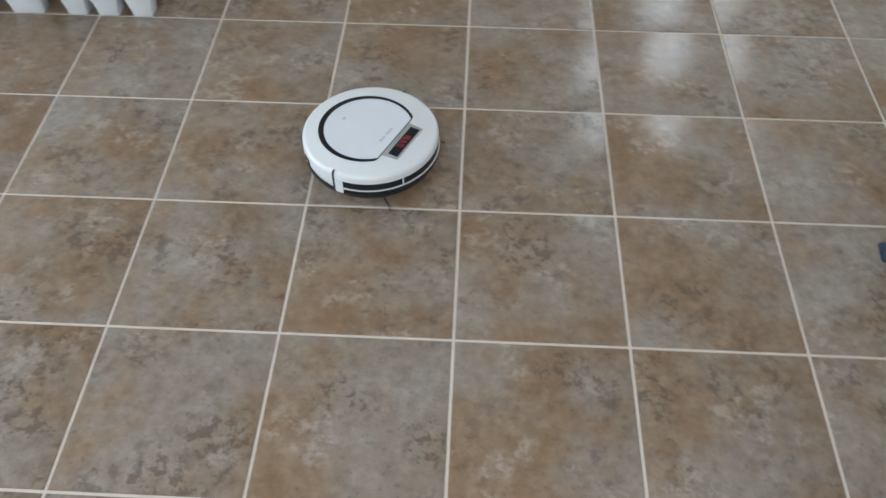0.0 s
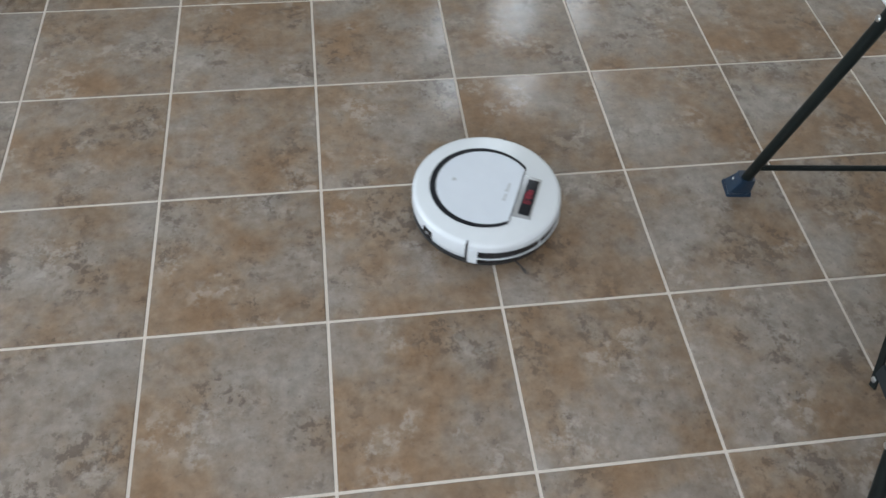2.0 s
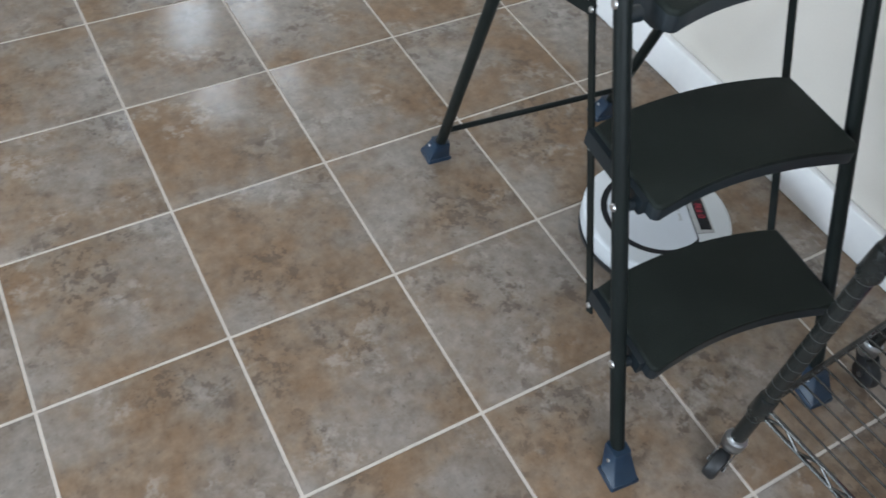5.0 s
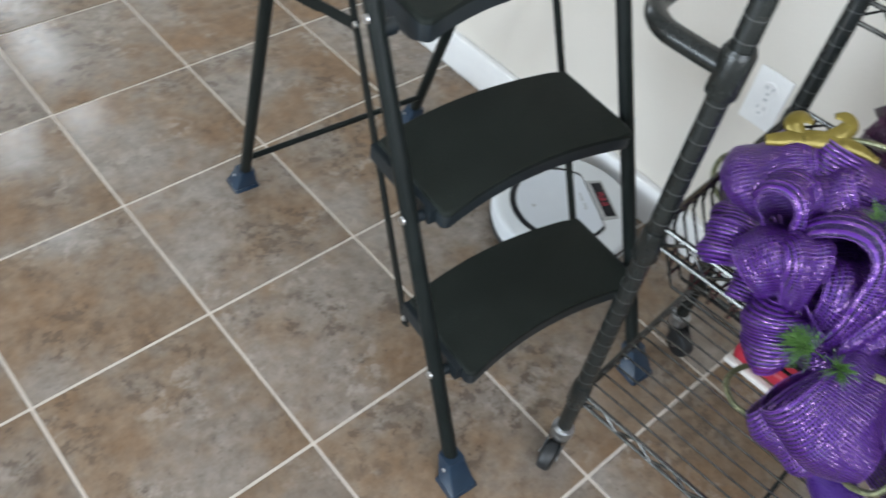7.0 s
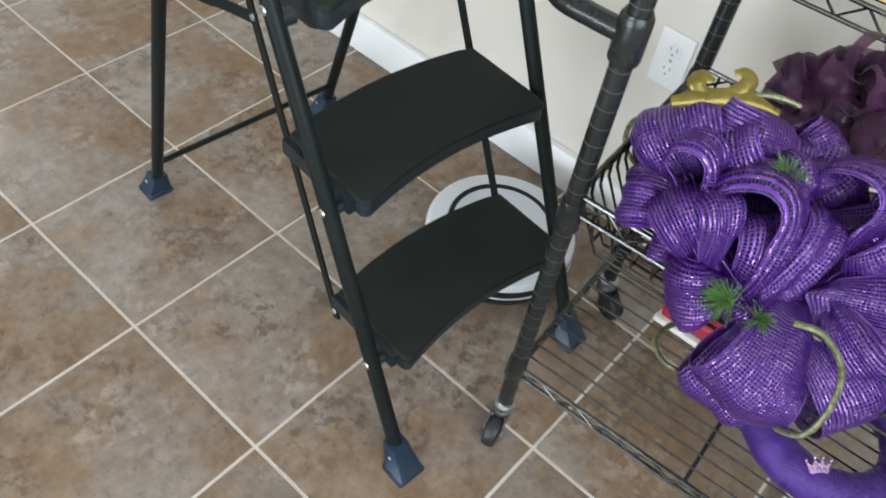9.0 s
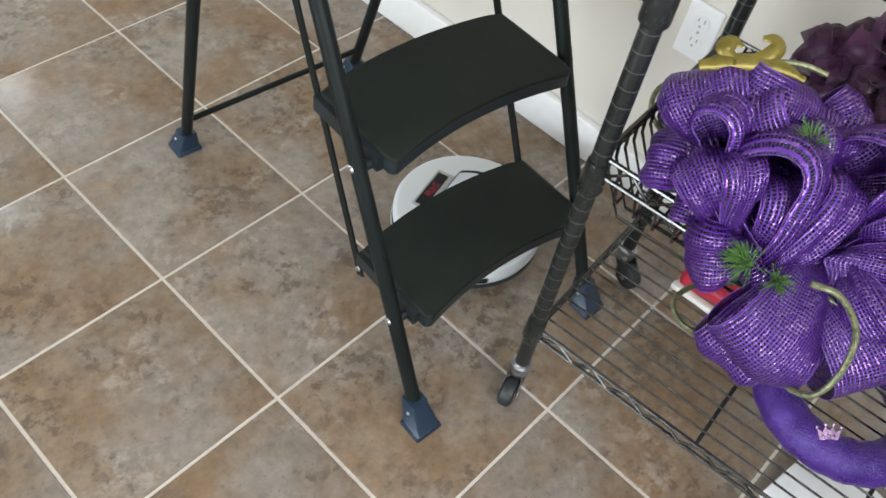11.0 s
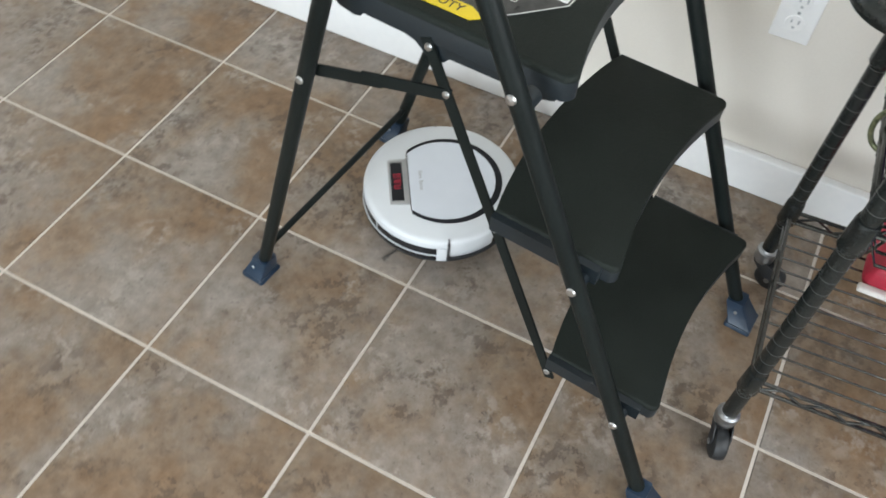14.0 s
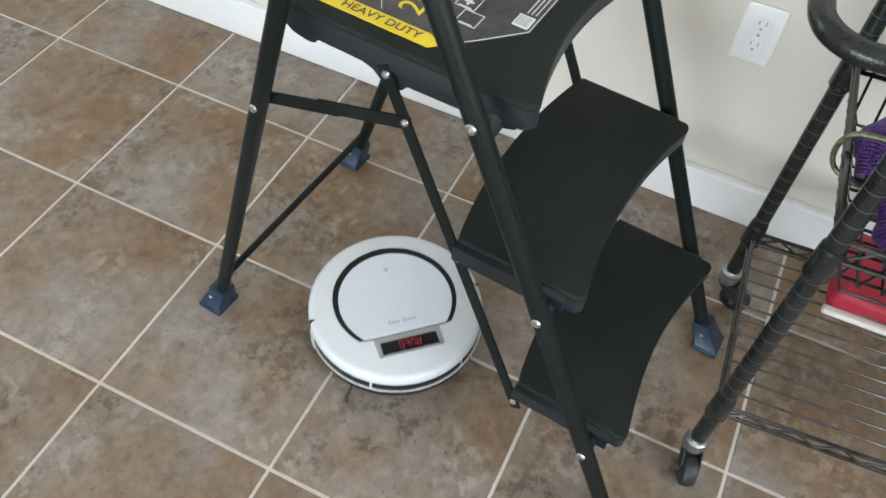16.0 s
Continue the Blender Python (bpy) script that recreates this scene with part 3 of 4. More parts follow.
        part("tread", plate(step_outline(x0, x1, y0, y1, 0.022), zt - 0.0078, zt, 0.005), TREAD, st, "matt black rubber tread", smooth=35)
        for s, x in ((-1, 0.020), (1, W - 0.020)):
            part("pivot_boss", turned([(0.0, -0.017), (0.0085, -0.017), (0.0085, 0.017), (0.0, 0.017)], 12, pose(x + 0.002 * s, rail_y(zt - 0.024), zt - 0.026, 0, 90, 0)), SKIRT, st)
            part("side_flange", plate([(x - 0.0, y0 + 0.02), (x + 0.014 * -s + 0.0, y0 + 0.02), (x + 0.014 * -s, y1 + 0.001), (x, y1 + 0.001)][:: (1 if s > 0 else -1)], zt - 0.031, zt - 0.005), SKIRT, st, smooth=0)
    # the platform with its printed label
    zt, x0, x1, y0, y1 = 0.702, 0.043, 0.398, 0.278, 0.590
    pf = part("platform", plate(step_outline(x0 + 0.0006, x1 - 0.0006, y0 + 0.0006, y1 - 0.0006, 0.03, 0.016), zt - 0.034, zt - 0.0085, 0.001), SKIRT, e, "black moulded platform", smooth=35)
    part("tread", plate(step_outline(x0, x1, y0, y1, 0.03, 0.016), zt - 0.0088, zt, 0.006), TREAD, pf, "matt black platform tread", smooth=35)
    for x in (0.0472, x1 - 0.012):
        # side flange: deep from the front to the link's pivot, hollowed behind it, with a hook at the rear
        bm = bmesh.new()
        outline = [(0.296, -0.02), (0.296, -0.040), (0.31, -0.045), (0.428, -0.049), (0.435, -0.057), (0.446, -0.061), (0.458, -0.059), (0.466, -0.052), (0.474, -0.045), (0.488, -0.041), (0.546, -0.040), (0.551, -0.046), (0.560, -0.048), (0.580, -0.044), (0.592, -0.036), (0.594, -0.02)]
        sides = [[bm.verts.new((xx, y, zt + z)) for y, z in outline] for xx in (x, x + 0.010)]
        bm.faces.new(sides[0]), bm.faces.new(sides[1][::-1])
        for i in range(len(outline)):
            k = (i + 1) % len(outline)
            bm.faces.new((sides[0][i], sides[1][i], sides[1][k], sides[0][k]))
        part("side_flange", bm, SKIRT, pf, smooth=30)
    for s, x in ((-1, 0.013), (1, W - 0.013)):
        part("pivot_boss", turned([(0.0, -0.011), (0.011, -0.011), (0.011, 0.011), (0.0, 0.011)], 14, pose(x, rail_y(zt - 0.02) - 0.0, zt - 0.02, 0, 90, 0)), SKIRT, pf)
    lab = part("label", plate([(0.064, 0.575), (0.064, 0.415), (0.104, 0.376), (0.148, 0.338), (0.32, 0.338), (0.36, 0.37), (0.36, 0.575)], zt - 0.001, zt + 0.0006), PRINT, pf, "dark printed label with yellow band", smooth=0)
    part("yellow_band", plate([(0.063, 0.556), (0.063, 0.416), (0.074, 0.405), (0.084, 0.424), (0.084, 0.537), (0.074, 0.556)], zt, zt + 0.0011), YELLOW, lab, "yellow printed band", smooth=0)
    flat = lambda x, y, h=0.0013: pose(x, y, zt + h, 0, 0, -90)
    lettering("HEAVY DUTY", 0.0165, flat(0.0738, 0.480), lab, INK)
    lettering("25", 0.042, pose(0.122, 0.463, zt + 0.0008), lab, YELLOW)
    lettering("STEEL", 0.009, pose(0.121, 0.506, zt + 0.0008), lab, PALE_INK)
    part("plus_mark", boxed((0.151, 0.4165, zt + 0.0005), (0.163, 0.4195, zt + 0.0012)), PALE_INK, lab, smooth=0)
    part("plus_mark", boxed((0.1555, 0.412, zt + 0.0005), (0.1585, 0.424, zt + 0.0013)), PALE_INK, lab, smooth=0)

    def frame_line(pts):
        bm = bmesh.new()
        for (ax, ay), (bx, by) in zip(pts, pts[1:]):
            d = Vector((bx - ax, by - ay, 0)).normalized() * 0.0006
            n = Vector((-d.y, d.x, 0))
            q = [Vector((ax, ay, zt + 0.001)) + n, Vector((ax, ay, zt + 0.001)) - n, Vector((bx, by, zt + 0.001)) - n, Vector((bx, by, zt + 0.001)) + n]
            low = [bm.verts.new(p - Vector((0, 0, 0.0008))) for p in q]
            up = [bm.verts.new(p) for p in q]
            bm.faces.new(up)
            for j in range(4):
                bm.faces.new((low[j], low[(j + 1) % 4], up[(j + 1) % 4], up[j]))
        part("icon_frame", bm, PALE_INK, lab, smooth=0)

    for cx, cy in ((0.157, 0.418), (0.185, 0.418), (0.131, 0.403), (0.185, 0.446)):
        a = 0.012
        frame_line([(cx - a, cy - a), (cx + a, cy - a), (cx + a, cy + a), (cx - a, cy + a), (cx - a, cy - a)])
        part("small_print", boxed((cx - 0.011, cy - 0.008, zt + 0.0005), (cx - 0.0095, cy + 0.008, zt + 0.0011)), PALE_INK, lab, smooth=0)
    frame_line([(0.09, 0.49), (0.105, 0.5), (0.135, 0.495), (0.17, 0.51)])
    frame_line([(0.066, 0.414), (0.104, 0.3775), (0.148, 0.3395), (0.32, 0.3395)])
    part("code_panel", boxed((0.15, 0.343, zt + 0.0003), (0.172, 0.362, zt + 0.0012)), PAPER, lab, "white printed panel", smooth=0)
    for i in range(9):
        part("print_bar", boxed((0.1525, 0.3448 + i * 0.0018, zt + 0.001), (0.17, 0.3456 + i * 0.0018 + (0.0005 if i % 3 else 0), zt + 0.0014)), GREY_INK, lab, smooth=0)
    for i in range(3):
        part("small_print", boxed((0.177, 0.345 + i * 0.005, zt + 0.0005), (0.215, 0.3465 + i * 0.005, zt + 0.0011)), PALE_INK, lab, smooth=0)


step_ladder()


# ---- the wire cart ----
CART = pose(0.977, -0.588, 0, 0, 0, 4.3)
DEEP, LONG = 0.352, 0.74
DECK, RIM, PAN, UPPER = 0.196, 0.582, 0.484, 0.76


def wire_cart():
    e = thing("wire_cart", CART, "pewter wire shelving cart on casters with a basket and push handle", "cart")
    posts = [(0, 0), (DEEP, 0), (0, -LONG), (DEEP, -LONG)]
    groove = None
    for x, y in posts:
        prof = [(0.0, 0.09), (0.0127, 0.09), (0.0127, 1.04), (0.011, 1.046), (0.0, 1.048)]
        p = part("post", turned(prof, 20), POST, e, "grooved dark pewter post")
        p.matrix_basis = pose(x, y, 0)
        for k in range(34):
            z = 0.16 + 0.0254 * k
            if groove is None:
                groove = part("groove", arc_block(0.0115, 0.01285, -0.0006, 0.0006, 0, 360, 20), GROOVE, p)
                groove.matrix_basis = pose(0, 0, z)
            else:
                share(groove, pose(0, 0, z), p)
        for z in (DECK + 0.012, RIM - 0.022):
            c = part("collar", turned([(0.0125, -0.027), (0.0152, -0.027), (0.0168, -0.024), (0.0152, 0.022), (0.0142, 0.025), (0.0125, 0.025)], 20), POST, e)
            c.matrix_basis = pose(x, y, z - 0.012)
        caster = part("caster", turned([(0.0, -0.050), (0.0125, -0.050), (0.0140, -0.054), (0.0180, -0.056), (0.0190, -0.061), (0.0175, -0.064), (0.0170, -0.067), (0.0185, -0.070), (0.0180, -0.079), (0.0165, -0.083), (0.0, -0.083)][::-1], 20), CHROME, e, "zinc swivel caster")
        turn = {(0, 0): 12, (DEEP, 0): 70, (0, -LONG): 20, (DEEP, -LONG): -30}[(x, y)]
        caster.matrix_basis = pose(x, y, 0.141, 0, 0, turn)
        for s in (-1, 1):
            bm = bmesh.new()
            rings = [[bm.verts.new((x, s * 0.0140 + dy, z)) for x, z in ((-0.018, -0.078), (0.012, -0.076), (0.010, -0.084), (-0.018, -0.112), (-0.026, -0.118), (-0.034, -0.112), (-0.032, -0.094))] for dy in (-0.001, 0.001)]
            bm.faces.new(rings[0]), bm.faces.new(rings[1][::-1])
            for j in range(7):
                bm.faces.new((rings[0][j], rings[1][j], rings[1][(j + 1) % 7], rings[0][(j + 1) % 7]))
            part("fork", bm, TYRE, caster, smooth=0)
        part("axle", turned([(0.0, -0.0165), (0.005, -0.0165), (0.005, 0.0165), (0.0, 0.0165)], 12, pose(-0.027, 0, -0.1128, 90, 0, 0)), CHROME, caster)
        part("wheel", turned([(0.0, -0.012), (0.021, -0.012), (0.0262, -0.0095), (0.0280, -0.004), (0.0280, 0.004), (0.0262, 0.0095), (0.021, 0.012), (0.0, 0.012)], 28, pose(-0.027, 0, -0.1128, 90, 0, 0)), TYRE, caster, "black rubber caster wheel")
    r = 0.0026

    def truss(parent, z, a, b, high=0.03, braced=True):
        """Two rails along one edge, and a zigzag between them."""
        a, b = Vector(a), Vector(b)
        for dz in (0, high):
            part("rail", tubed([a + Vector((0, 0, z - dz)), b + Vector((0, 0, z - dz))], 0.0035, 8), WIRE, parent)
        if braced:
            n = max(4, round((b - a).length / 0.032))
            part("zigzag_wire", tubed([a.lerp(b, k / n) + Vector((0, 0, z - (0.0015 if k % 2 else high - 0.0015))) for k in range(n + 1)], 0.0024, 6), WIRE, parent)

    i = 0.012
    corners = [((0, -i, 0), (0, -LONG + i, 0)), ((DEEP, -i, 0), (DEEP, -LONG + i, 0)), ((i, 0, 0), (DEEP - i, 0, 0)), ((i, -LONG, 0), (DEEP - i, -LONG, 0))]
    deck = part("lower_shelf", tubed([(0.003, -0.295, DECK - 0.006), (DEEP - 0.003, -0.295, DECK - 0.006)], 0.0034, 8), POST, e, "lower wire shelf")
    for y in (-0.53,):
        part("cross_wire", tubed([(0.003, y, DECK - 0.006), (DEEP - 0.003, y, DECK - 0.006)], 0.0034, 8), POST, deck)
    for a, b in corners:
        truss(deck, DECK, a, b, 0.022)
    first = None
    for k in range(1, 13):
        x = DEEP * k / 13
        if first is None:
            first = part("deck_wire", tubed([(0, 0, 0), (0, -LONG, 0)], 0.0019, 6), WIRE, deck)
            first.matrix_basis = pose(x, 0, DECK + 0.001)
        else:
            share(first, pose(x, 0, DECK + 0.001), deck)
    basket = part("basket", tubed([(0.028, -LONG / 2, PAN - 0.003), (DEEP - 0.028, -LONG / 2, PAN - 0.003)], 0.0028, 8), WIRE, e, "wire basket shelf")
    for a, b in corners[:2]:
        truss(basket, RIM, a, b)
    for a, b in corners[2:]:
        truss(basket, RIM, a, b, 0.012, False)
    first = None
    for k in range(1, 16):
        x = DEEP * k / 16
        pts = [(0, -0.001, RIM), (0, -0.004, RIM - 0.03), (0, -0.042, PAN), (0, -LONG + 0.042, PAN), (0, -LONG + 0.004, RIM - 0.03), (0, -LONG + 0.001, RIM)]
        if first is None:
            first = part("basket_wire", tubed(pts, 0.0023, 6), WIRE, basket)
            first.matrix_basis = pose(x, 0, 0)
        else:
            share(first, pose(x, 0, 0), basket)
    first = None
    for k in range(1, 25):
        y = -LONG * k / 25
        pts = [(0.001, 0, RIM), (0.004, 0, RIM - 0.03), (0.032, 0, PAN + 0.004), (DEEP - 0.032, 0, PAN + 0.004), (DEEP - 0.004, 0, RIM - 0.03), (DEEP - 0.001, 0, RIM)]
        if first is None:
            first = part("side_wire", tubed(pts, 0.0023, 6), WIRE, basket)
            first.matrix_basis = pose(0, y, 0)
        else:
            share(first, pose(0, y, 0), basket)
    # narrow shelf behind the rear posts
    upper = part("rear_shelf", tubed([(DEEP, -LONG / 2, UPPER - 0.006), (DEEP + 0.12, -LONG / 2, UPPER - 0.006)], 0.003, 8), WIRE, e, "narrow upper wire shelf")
    truss(upper, UPPER, (DEEP, 0.0, 0), (DEEP, -LONG + i, 0))
    truss(upper, UPPER, (DEEP + 0.12, 0.0, 0), (DEEP + 0.12, -LONG + i, 0))
    for k in range(1, 5):
        part("deck_wire", tubed([(DEEP + 0.024 * k, 0, UPPER), (DEEP + 0.024 * k, -LONG + i, UPPER)], 0.0019, 6), WIRE, upper)
    for y in (-0.01, -LONG + 0.02):
        part("cross_wire", tubed([(DEEP, y, UPPER - 0.006), (DEEP + 0.12, y, UPPER - 0.006)], 0.0031, 8), WIRE, upper)
    # push handle
    hz = 0.808
    pts = [(0.0, 0.012, hz), (0.0, 0.045, hz), (0.004, 0.085, hz), (0.028, 0.112, hz), (0.07, 0.12, hz), (DEEP / 2, 0.12, hz), (DEEP - 0.07, 0.12, hz), (DEEP - 0.028, 0.112, hz), (DEEP - 0.004, 0.085, hz), (DEEP, 0.045, hz), (DEEP, 0.012, hz)]
    handle = part("handle", tubed(bend(pts, 5), 0.0125, 16), POST, e, "curved tubular push handle")
    for x in (0, DEEP):
        c = part("handle_collar", turned([(0.0125, -0.029), (0.0168, -0.029), (0.0178, -0.026), (0.0178, 0.022), (0.0160, 0.025), (0.0150, 0.028), (0.0125, 0.028)], 20), POST, handle)
        c.matrix_basis = pose(x, 0, hz)


wire_cart()


# ---- on and under the cart ----
def ribbon(bm, uv, m, radius, width, start, sweep, puff=0.35, cols=14, rows=8, twist=0.0, seed=0, taper=0.0, curl=0.0, ruffle=0.0):
    """A puffed loop of wide ribbon: it curls about m's x axis; its edges draw in."""
    grid = []
    for i in range(cols + 1):
        u = i / cols
        a = radians(start + sweep * u)
        row = []
        for j in range(rows + 1):
            v = j / rows - 0.5
            r = radius * (1 - puff * (2 * v) ** 2) * (0.62 + 0.38 * math.sin(math.pi * min(1, 0.08 + u)) ** 0.5) * (1 + taper * v) * (1 - curl * u)
            wob = 0.06 * noise.noise(Vector((u * 5 + seed, v * 6, seed * 1.7))) + ruffle * noise.noise(Vector((u * 9 + seed, v * 4.5, seed * 0.7)))
            p = Vector((v * width * (0.75 + 0.35 * math.sin(math.pi * u)) + twist * (u - 0.5) * width, (r + radius * wob) * math.cos(a), (r + radius * wob) * math.sin(a)))
            row.append(bm.verts.new(m @ p))
        grid.append(row)
    for i in range(cols):
        for j in range(rows):
            f = bm.faces.new((grid[i][j], grid[i + 1][j], grid[i + 1][j + 1], grid[i][j + 1]))
            for loop, (a, b) in zip(f.loops, ((i, j), (i + 1, j), (i + 1, j + 1), (i, j + 1))):
                loop[uv].uv = (b / rows * width / 0.1, a / cols * radius * radians(sweep) / 0.1)


def loop_part(name, mt, parent, m, *args, cord=None, **kw):
    bm = bmesh.new()
    uv = bm.loops.layers.uv.new("UVMap")
    ribbon(bm, uv, m, *args, **kw)
    rows, cols = args[6] if len(args) > 6 else 8, args[5] if len(args) > 5 else 14
    pts = [v.co.copy() for v in bm.verts]
    ob = part(name, bm, mt, parent, smooth=180)
    if cord:
        for j in (0, rows):
            part("edge_cord", tubed([pts[i * (rows + 1) + j] for i in range(cols + 1)], 0.001, 5), cord, ob)
    return ob


def sprig(parent, p, way, size, count, seed):
    rnd = random.Random(seed)
    bm = bmesh.new()
    way = Vector(way).normalized()
    for k in range(count):
        d = (way + Vector((rnd.uniform(-1, 1), rnd.uniform(-1, 1), rnd.uniform(-1, 1))) * 0.75).normalized()
        a = Vector(p) + way * size * rnd.uniform(0, 0.5)
        tube(bm, [a, a + d * size * 0.35, a + d * size * rnd.uniform(0.6, 0.9) + Vector((0, 0, -0.004))], [0.0008, 0.0007, 0.0003], 4)
    return part("pine_sprig", bm, PINE, parent, "green plastic pine needles")


RIGHT, UP = Vector((0.663, -0.739, 0.116)), Vector((0.518, 0.565, 0.64))
OUT = RIGHT.cross(UP).normalized()


def petal(parent, m, length, depth, width, seed, cols=30, rows=14):
    """A drop-shaped loop of mesh ribbon: gathered at its root, folded along its length, with rolled edges."""
    bm = bmesh.new()
    uv = bm.loops.layers.uv.new("UVMap")
    grid, run, before = [], [], None
    for i in range(cols + 1):
        u = 0.03 + 0.94 * i / cols
        th = 2 * math.pi * u
        spot = Vector((0, depth * math.sin(th) * math.sin(th / 2), length / 2 * (1 - math.cos(th))))
        run.append(0.0 if before is None else run[-1] + (spot - before).length)
        before = spot
        away = (spot - Vector((0, 0, length * 0.55))).normalized()
        w = width * (0.32 + 0.68 * math.sin(math.pi * u) ** 0.8)
        line = []
        for j in range(rows + 1):
            v = j / rows - 0.5
            fold = 0.0026 * math.sin(2 * math.pi * 1.6 * v + seed + 2.5 * noise.noise(Vector((u * 3, seed, 0)))) + 0.010 * noise.noise(Vector((u * 4 + seed, v * 2.5, seed)))
            roll = -0.30 * depth * (2 * abs(v)) ** 3
            line.append(bm.verts.new(m @ (spot + away * (fold + roll) + Vector((v * w, 0, 0)))))
        grid.append(line)
    for i in range(cols):
        for j in range(rows):
            f = bm.faces.new((grid[i][j], grid[i + 1][j], grid[i + 1][j + 1], grid[i][j + 1]))
            for loop, (a, b) in zip(f.loops, ((i, j), (i + 1, j), (i + 1, j + 1), (i, j + 1))):
                loop[uv].uv = (b / rows * width / 0.1, run[a] / 0.1)
    edges = [[grid[i][j].co.copy() for i in range(cols + 1)] for j in (0, rows)]
    ob = part("mesh_loop", bm, PURPLE, parent, smooth=180)
    for line in edges:
        part("edge_cord", tubed(line, 0.0006, 5), EDGE, ob)


def purple_wreath():
    base = Matrix.Translation((1.03, -0.80, 0.585))
    e = thing("mesh_wreath", base, "purple metallic deco mesh wreath with gold ornament, resting on the basket", "wreath")
    back = base.inverted()
    rnd = random.Random(5)
    centre = Vector((1.045, -0.80, 0.60))
    part("wreath_frame", tubed([back @ (centre + 0.085 * math.cos(a) * RIGHT + 0.085 * math.sin(a) * UP - 0.02 * OUT) for a in (2 * math.pi * k / 40 for k in range(40))], 0.006, 8, True), POST, e)
    # each loop's pinched root and its tip in the wreath's face, width, depth and roll
    loops = ((-0.032, -0.051, 0.03, -0.040, 0.098, 0.075, 0.07, 0.072, 55), (-0.04, -0.045, 0.02, -0.022, 0.05, 0.05, 0.06, 0.04, 10),
             (-0.02, -0.055, 0.04, 0.047, 0.042, 0.06, 0.06, 0.035, 20), (-0.068, -0.014, 0.02, -0.116, 0.072, 0.05, 0.075, 0.05, -20),
             (-0.080, -0.02, 0.045, -0.082, 0.066, 0.082, 0.05, 0.034, 12), (-0.088, 0.05, 0.035, -0.104, 0.128, 0.068, 0.05, 0.042, 48), (0.0, 0.072, 0.02, -0.062, 0.128, 0.062, 0.055, 0.042, -48), (0.05, -0.05, 0.05, 0.098, -0.13, 0.06, 0.07, 0.04, 35), (-0.065, 0.075, 0.0, -0.118, 0.165, 0.03, 0.10, 0.055, -30),
             (0.03, 0.118, 0.0, -0.085, 0.140, 0.03, 0.09, 0.05, -30), (-0.10, 0.045, 0.0, -0.167, 0.058, 0.02, 0.05, 0.035, 0),
             (0.066, -0.014, 0.02, 0.09, 0.10, 0.06, 0.08, 0.065, 48), (0.124, -0.045, 0.02, 0.17, 0.08, 0.03, 0.09, 0.06, 40),
             (-0.045, -0.035, 0.02, -0.118, -0.042, 0.03, 0.085, 0.045, -15), (-0.04, -0.03, 0.0, -0.105, 0.005, 0.02, 0.08, 0.04, 0),
             (0.028, -0.048, 0.035, -0.056, -0.170, 0.03, 0.115, 0.062, -5), (0.02, -0.06, 0.01, -0.072, -0.172, 0.0, 0.09, 0.04, 5),
             (0.035, -0.055, 0.03, 0.109, -0.172, 0.02, 0.15, 0.055, -10), (0.028, -0.048, 0.04, 0.15, -0.07, 0.035, 0.11, 0.05, 15),
             (0.016, 0.085, -0.01, 0.09, 0.108, 0.0, 0.11, 0.045, 5), (-0.043, 0.078, 0.0, -0.014, 0.162, 0.03, 0.10, 0.05, 8),
             (-0.055, 0.055, -0.05, -0.13, 0.076, -0.098, 0.07, 0.034, 20), (0.073, -0.065, 0.0, 0.098, -0.168, 0.01, 0.12, 0.05, 0),
             (0.008, -0.045, -0.02, 0.003, 0.054, -0.02, 0.14, 0.03, 0), (-0.035, -0.03, -0.01, -0.045, 0.065, 0.0, 0.12, 0.028, 0), (-0.056, 0.014, -0.02, -0.114, 0.044, 0.0, 0.1, 0.03, 0),
             (0.015, 0.044, 0.02, 0.026, 0.108, 0.04, 0.08, 0.04, 15), (0.07, -0.025, 0.03, 0.14, 0.019, 0.05, 0.08, 0.04, 30),
             (-0.04, 0.105, -0.09, -0.089, 0.163, -0.148, 0.09, 0.04, 0), (-0.05, 0.085, -0.07, -0.113, 0.118, -0.122, 0.08, 0.038, 10))
    for k in range(11):
        a = 2 * math.pi * k / 11 + rnd.uniform(-0.2, 0.2)
        c, d = math.cos(a), math.sin(a)
        loops += ((0.02 + 0.03 * c, 0.02 + 0.035 * d, -0.01, 0.03 + 0.105 * c, 0.015 + 0.125 * d, rnd.uniform(-0.03, 0.0), 0.10, 0.045, rnd.uniform(-30, 30)),)
    for i, (r0, u0, o0, r1, u1, o1, width, depth, roll) in enumerate(loops):
        root, tip = (centre + r * RIGHT + u * UP + o * OUT for r, u, o in ((r0, u0, o0), (r1, u1, o1)))
        z = (tip - root).normalized()
        x = Matrix.Rotation(radians(roll), 3, z) @ z.cross(OUT).normalized()
        m = Matrix.Translation(root) @ Matrix((x, z.cross(x), z)).transposed().to_4x4()
        petal(e, back @ m, (tip - root).length, depth, width, i * 2.3)
    return e, rnd


wreath, wreath_rnd = purple_wreath()


def local(p):
    return wreath.matrix_world.inverted() @ Vector(p)


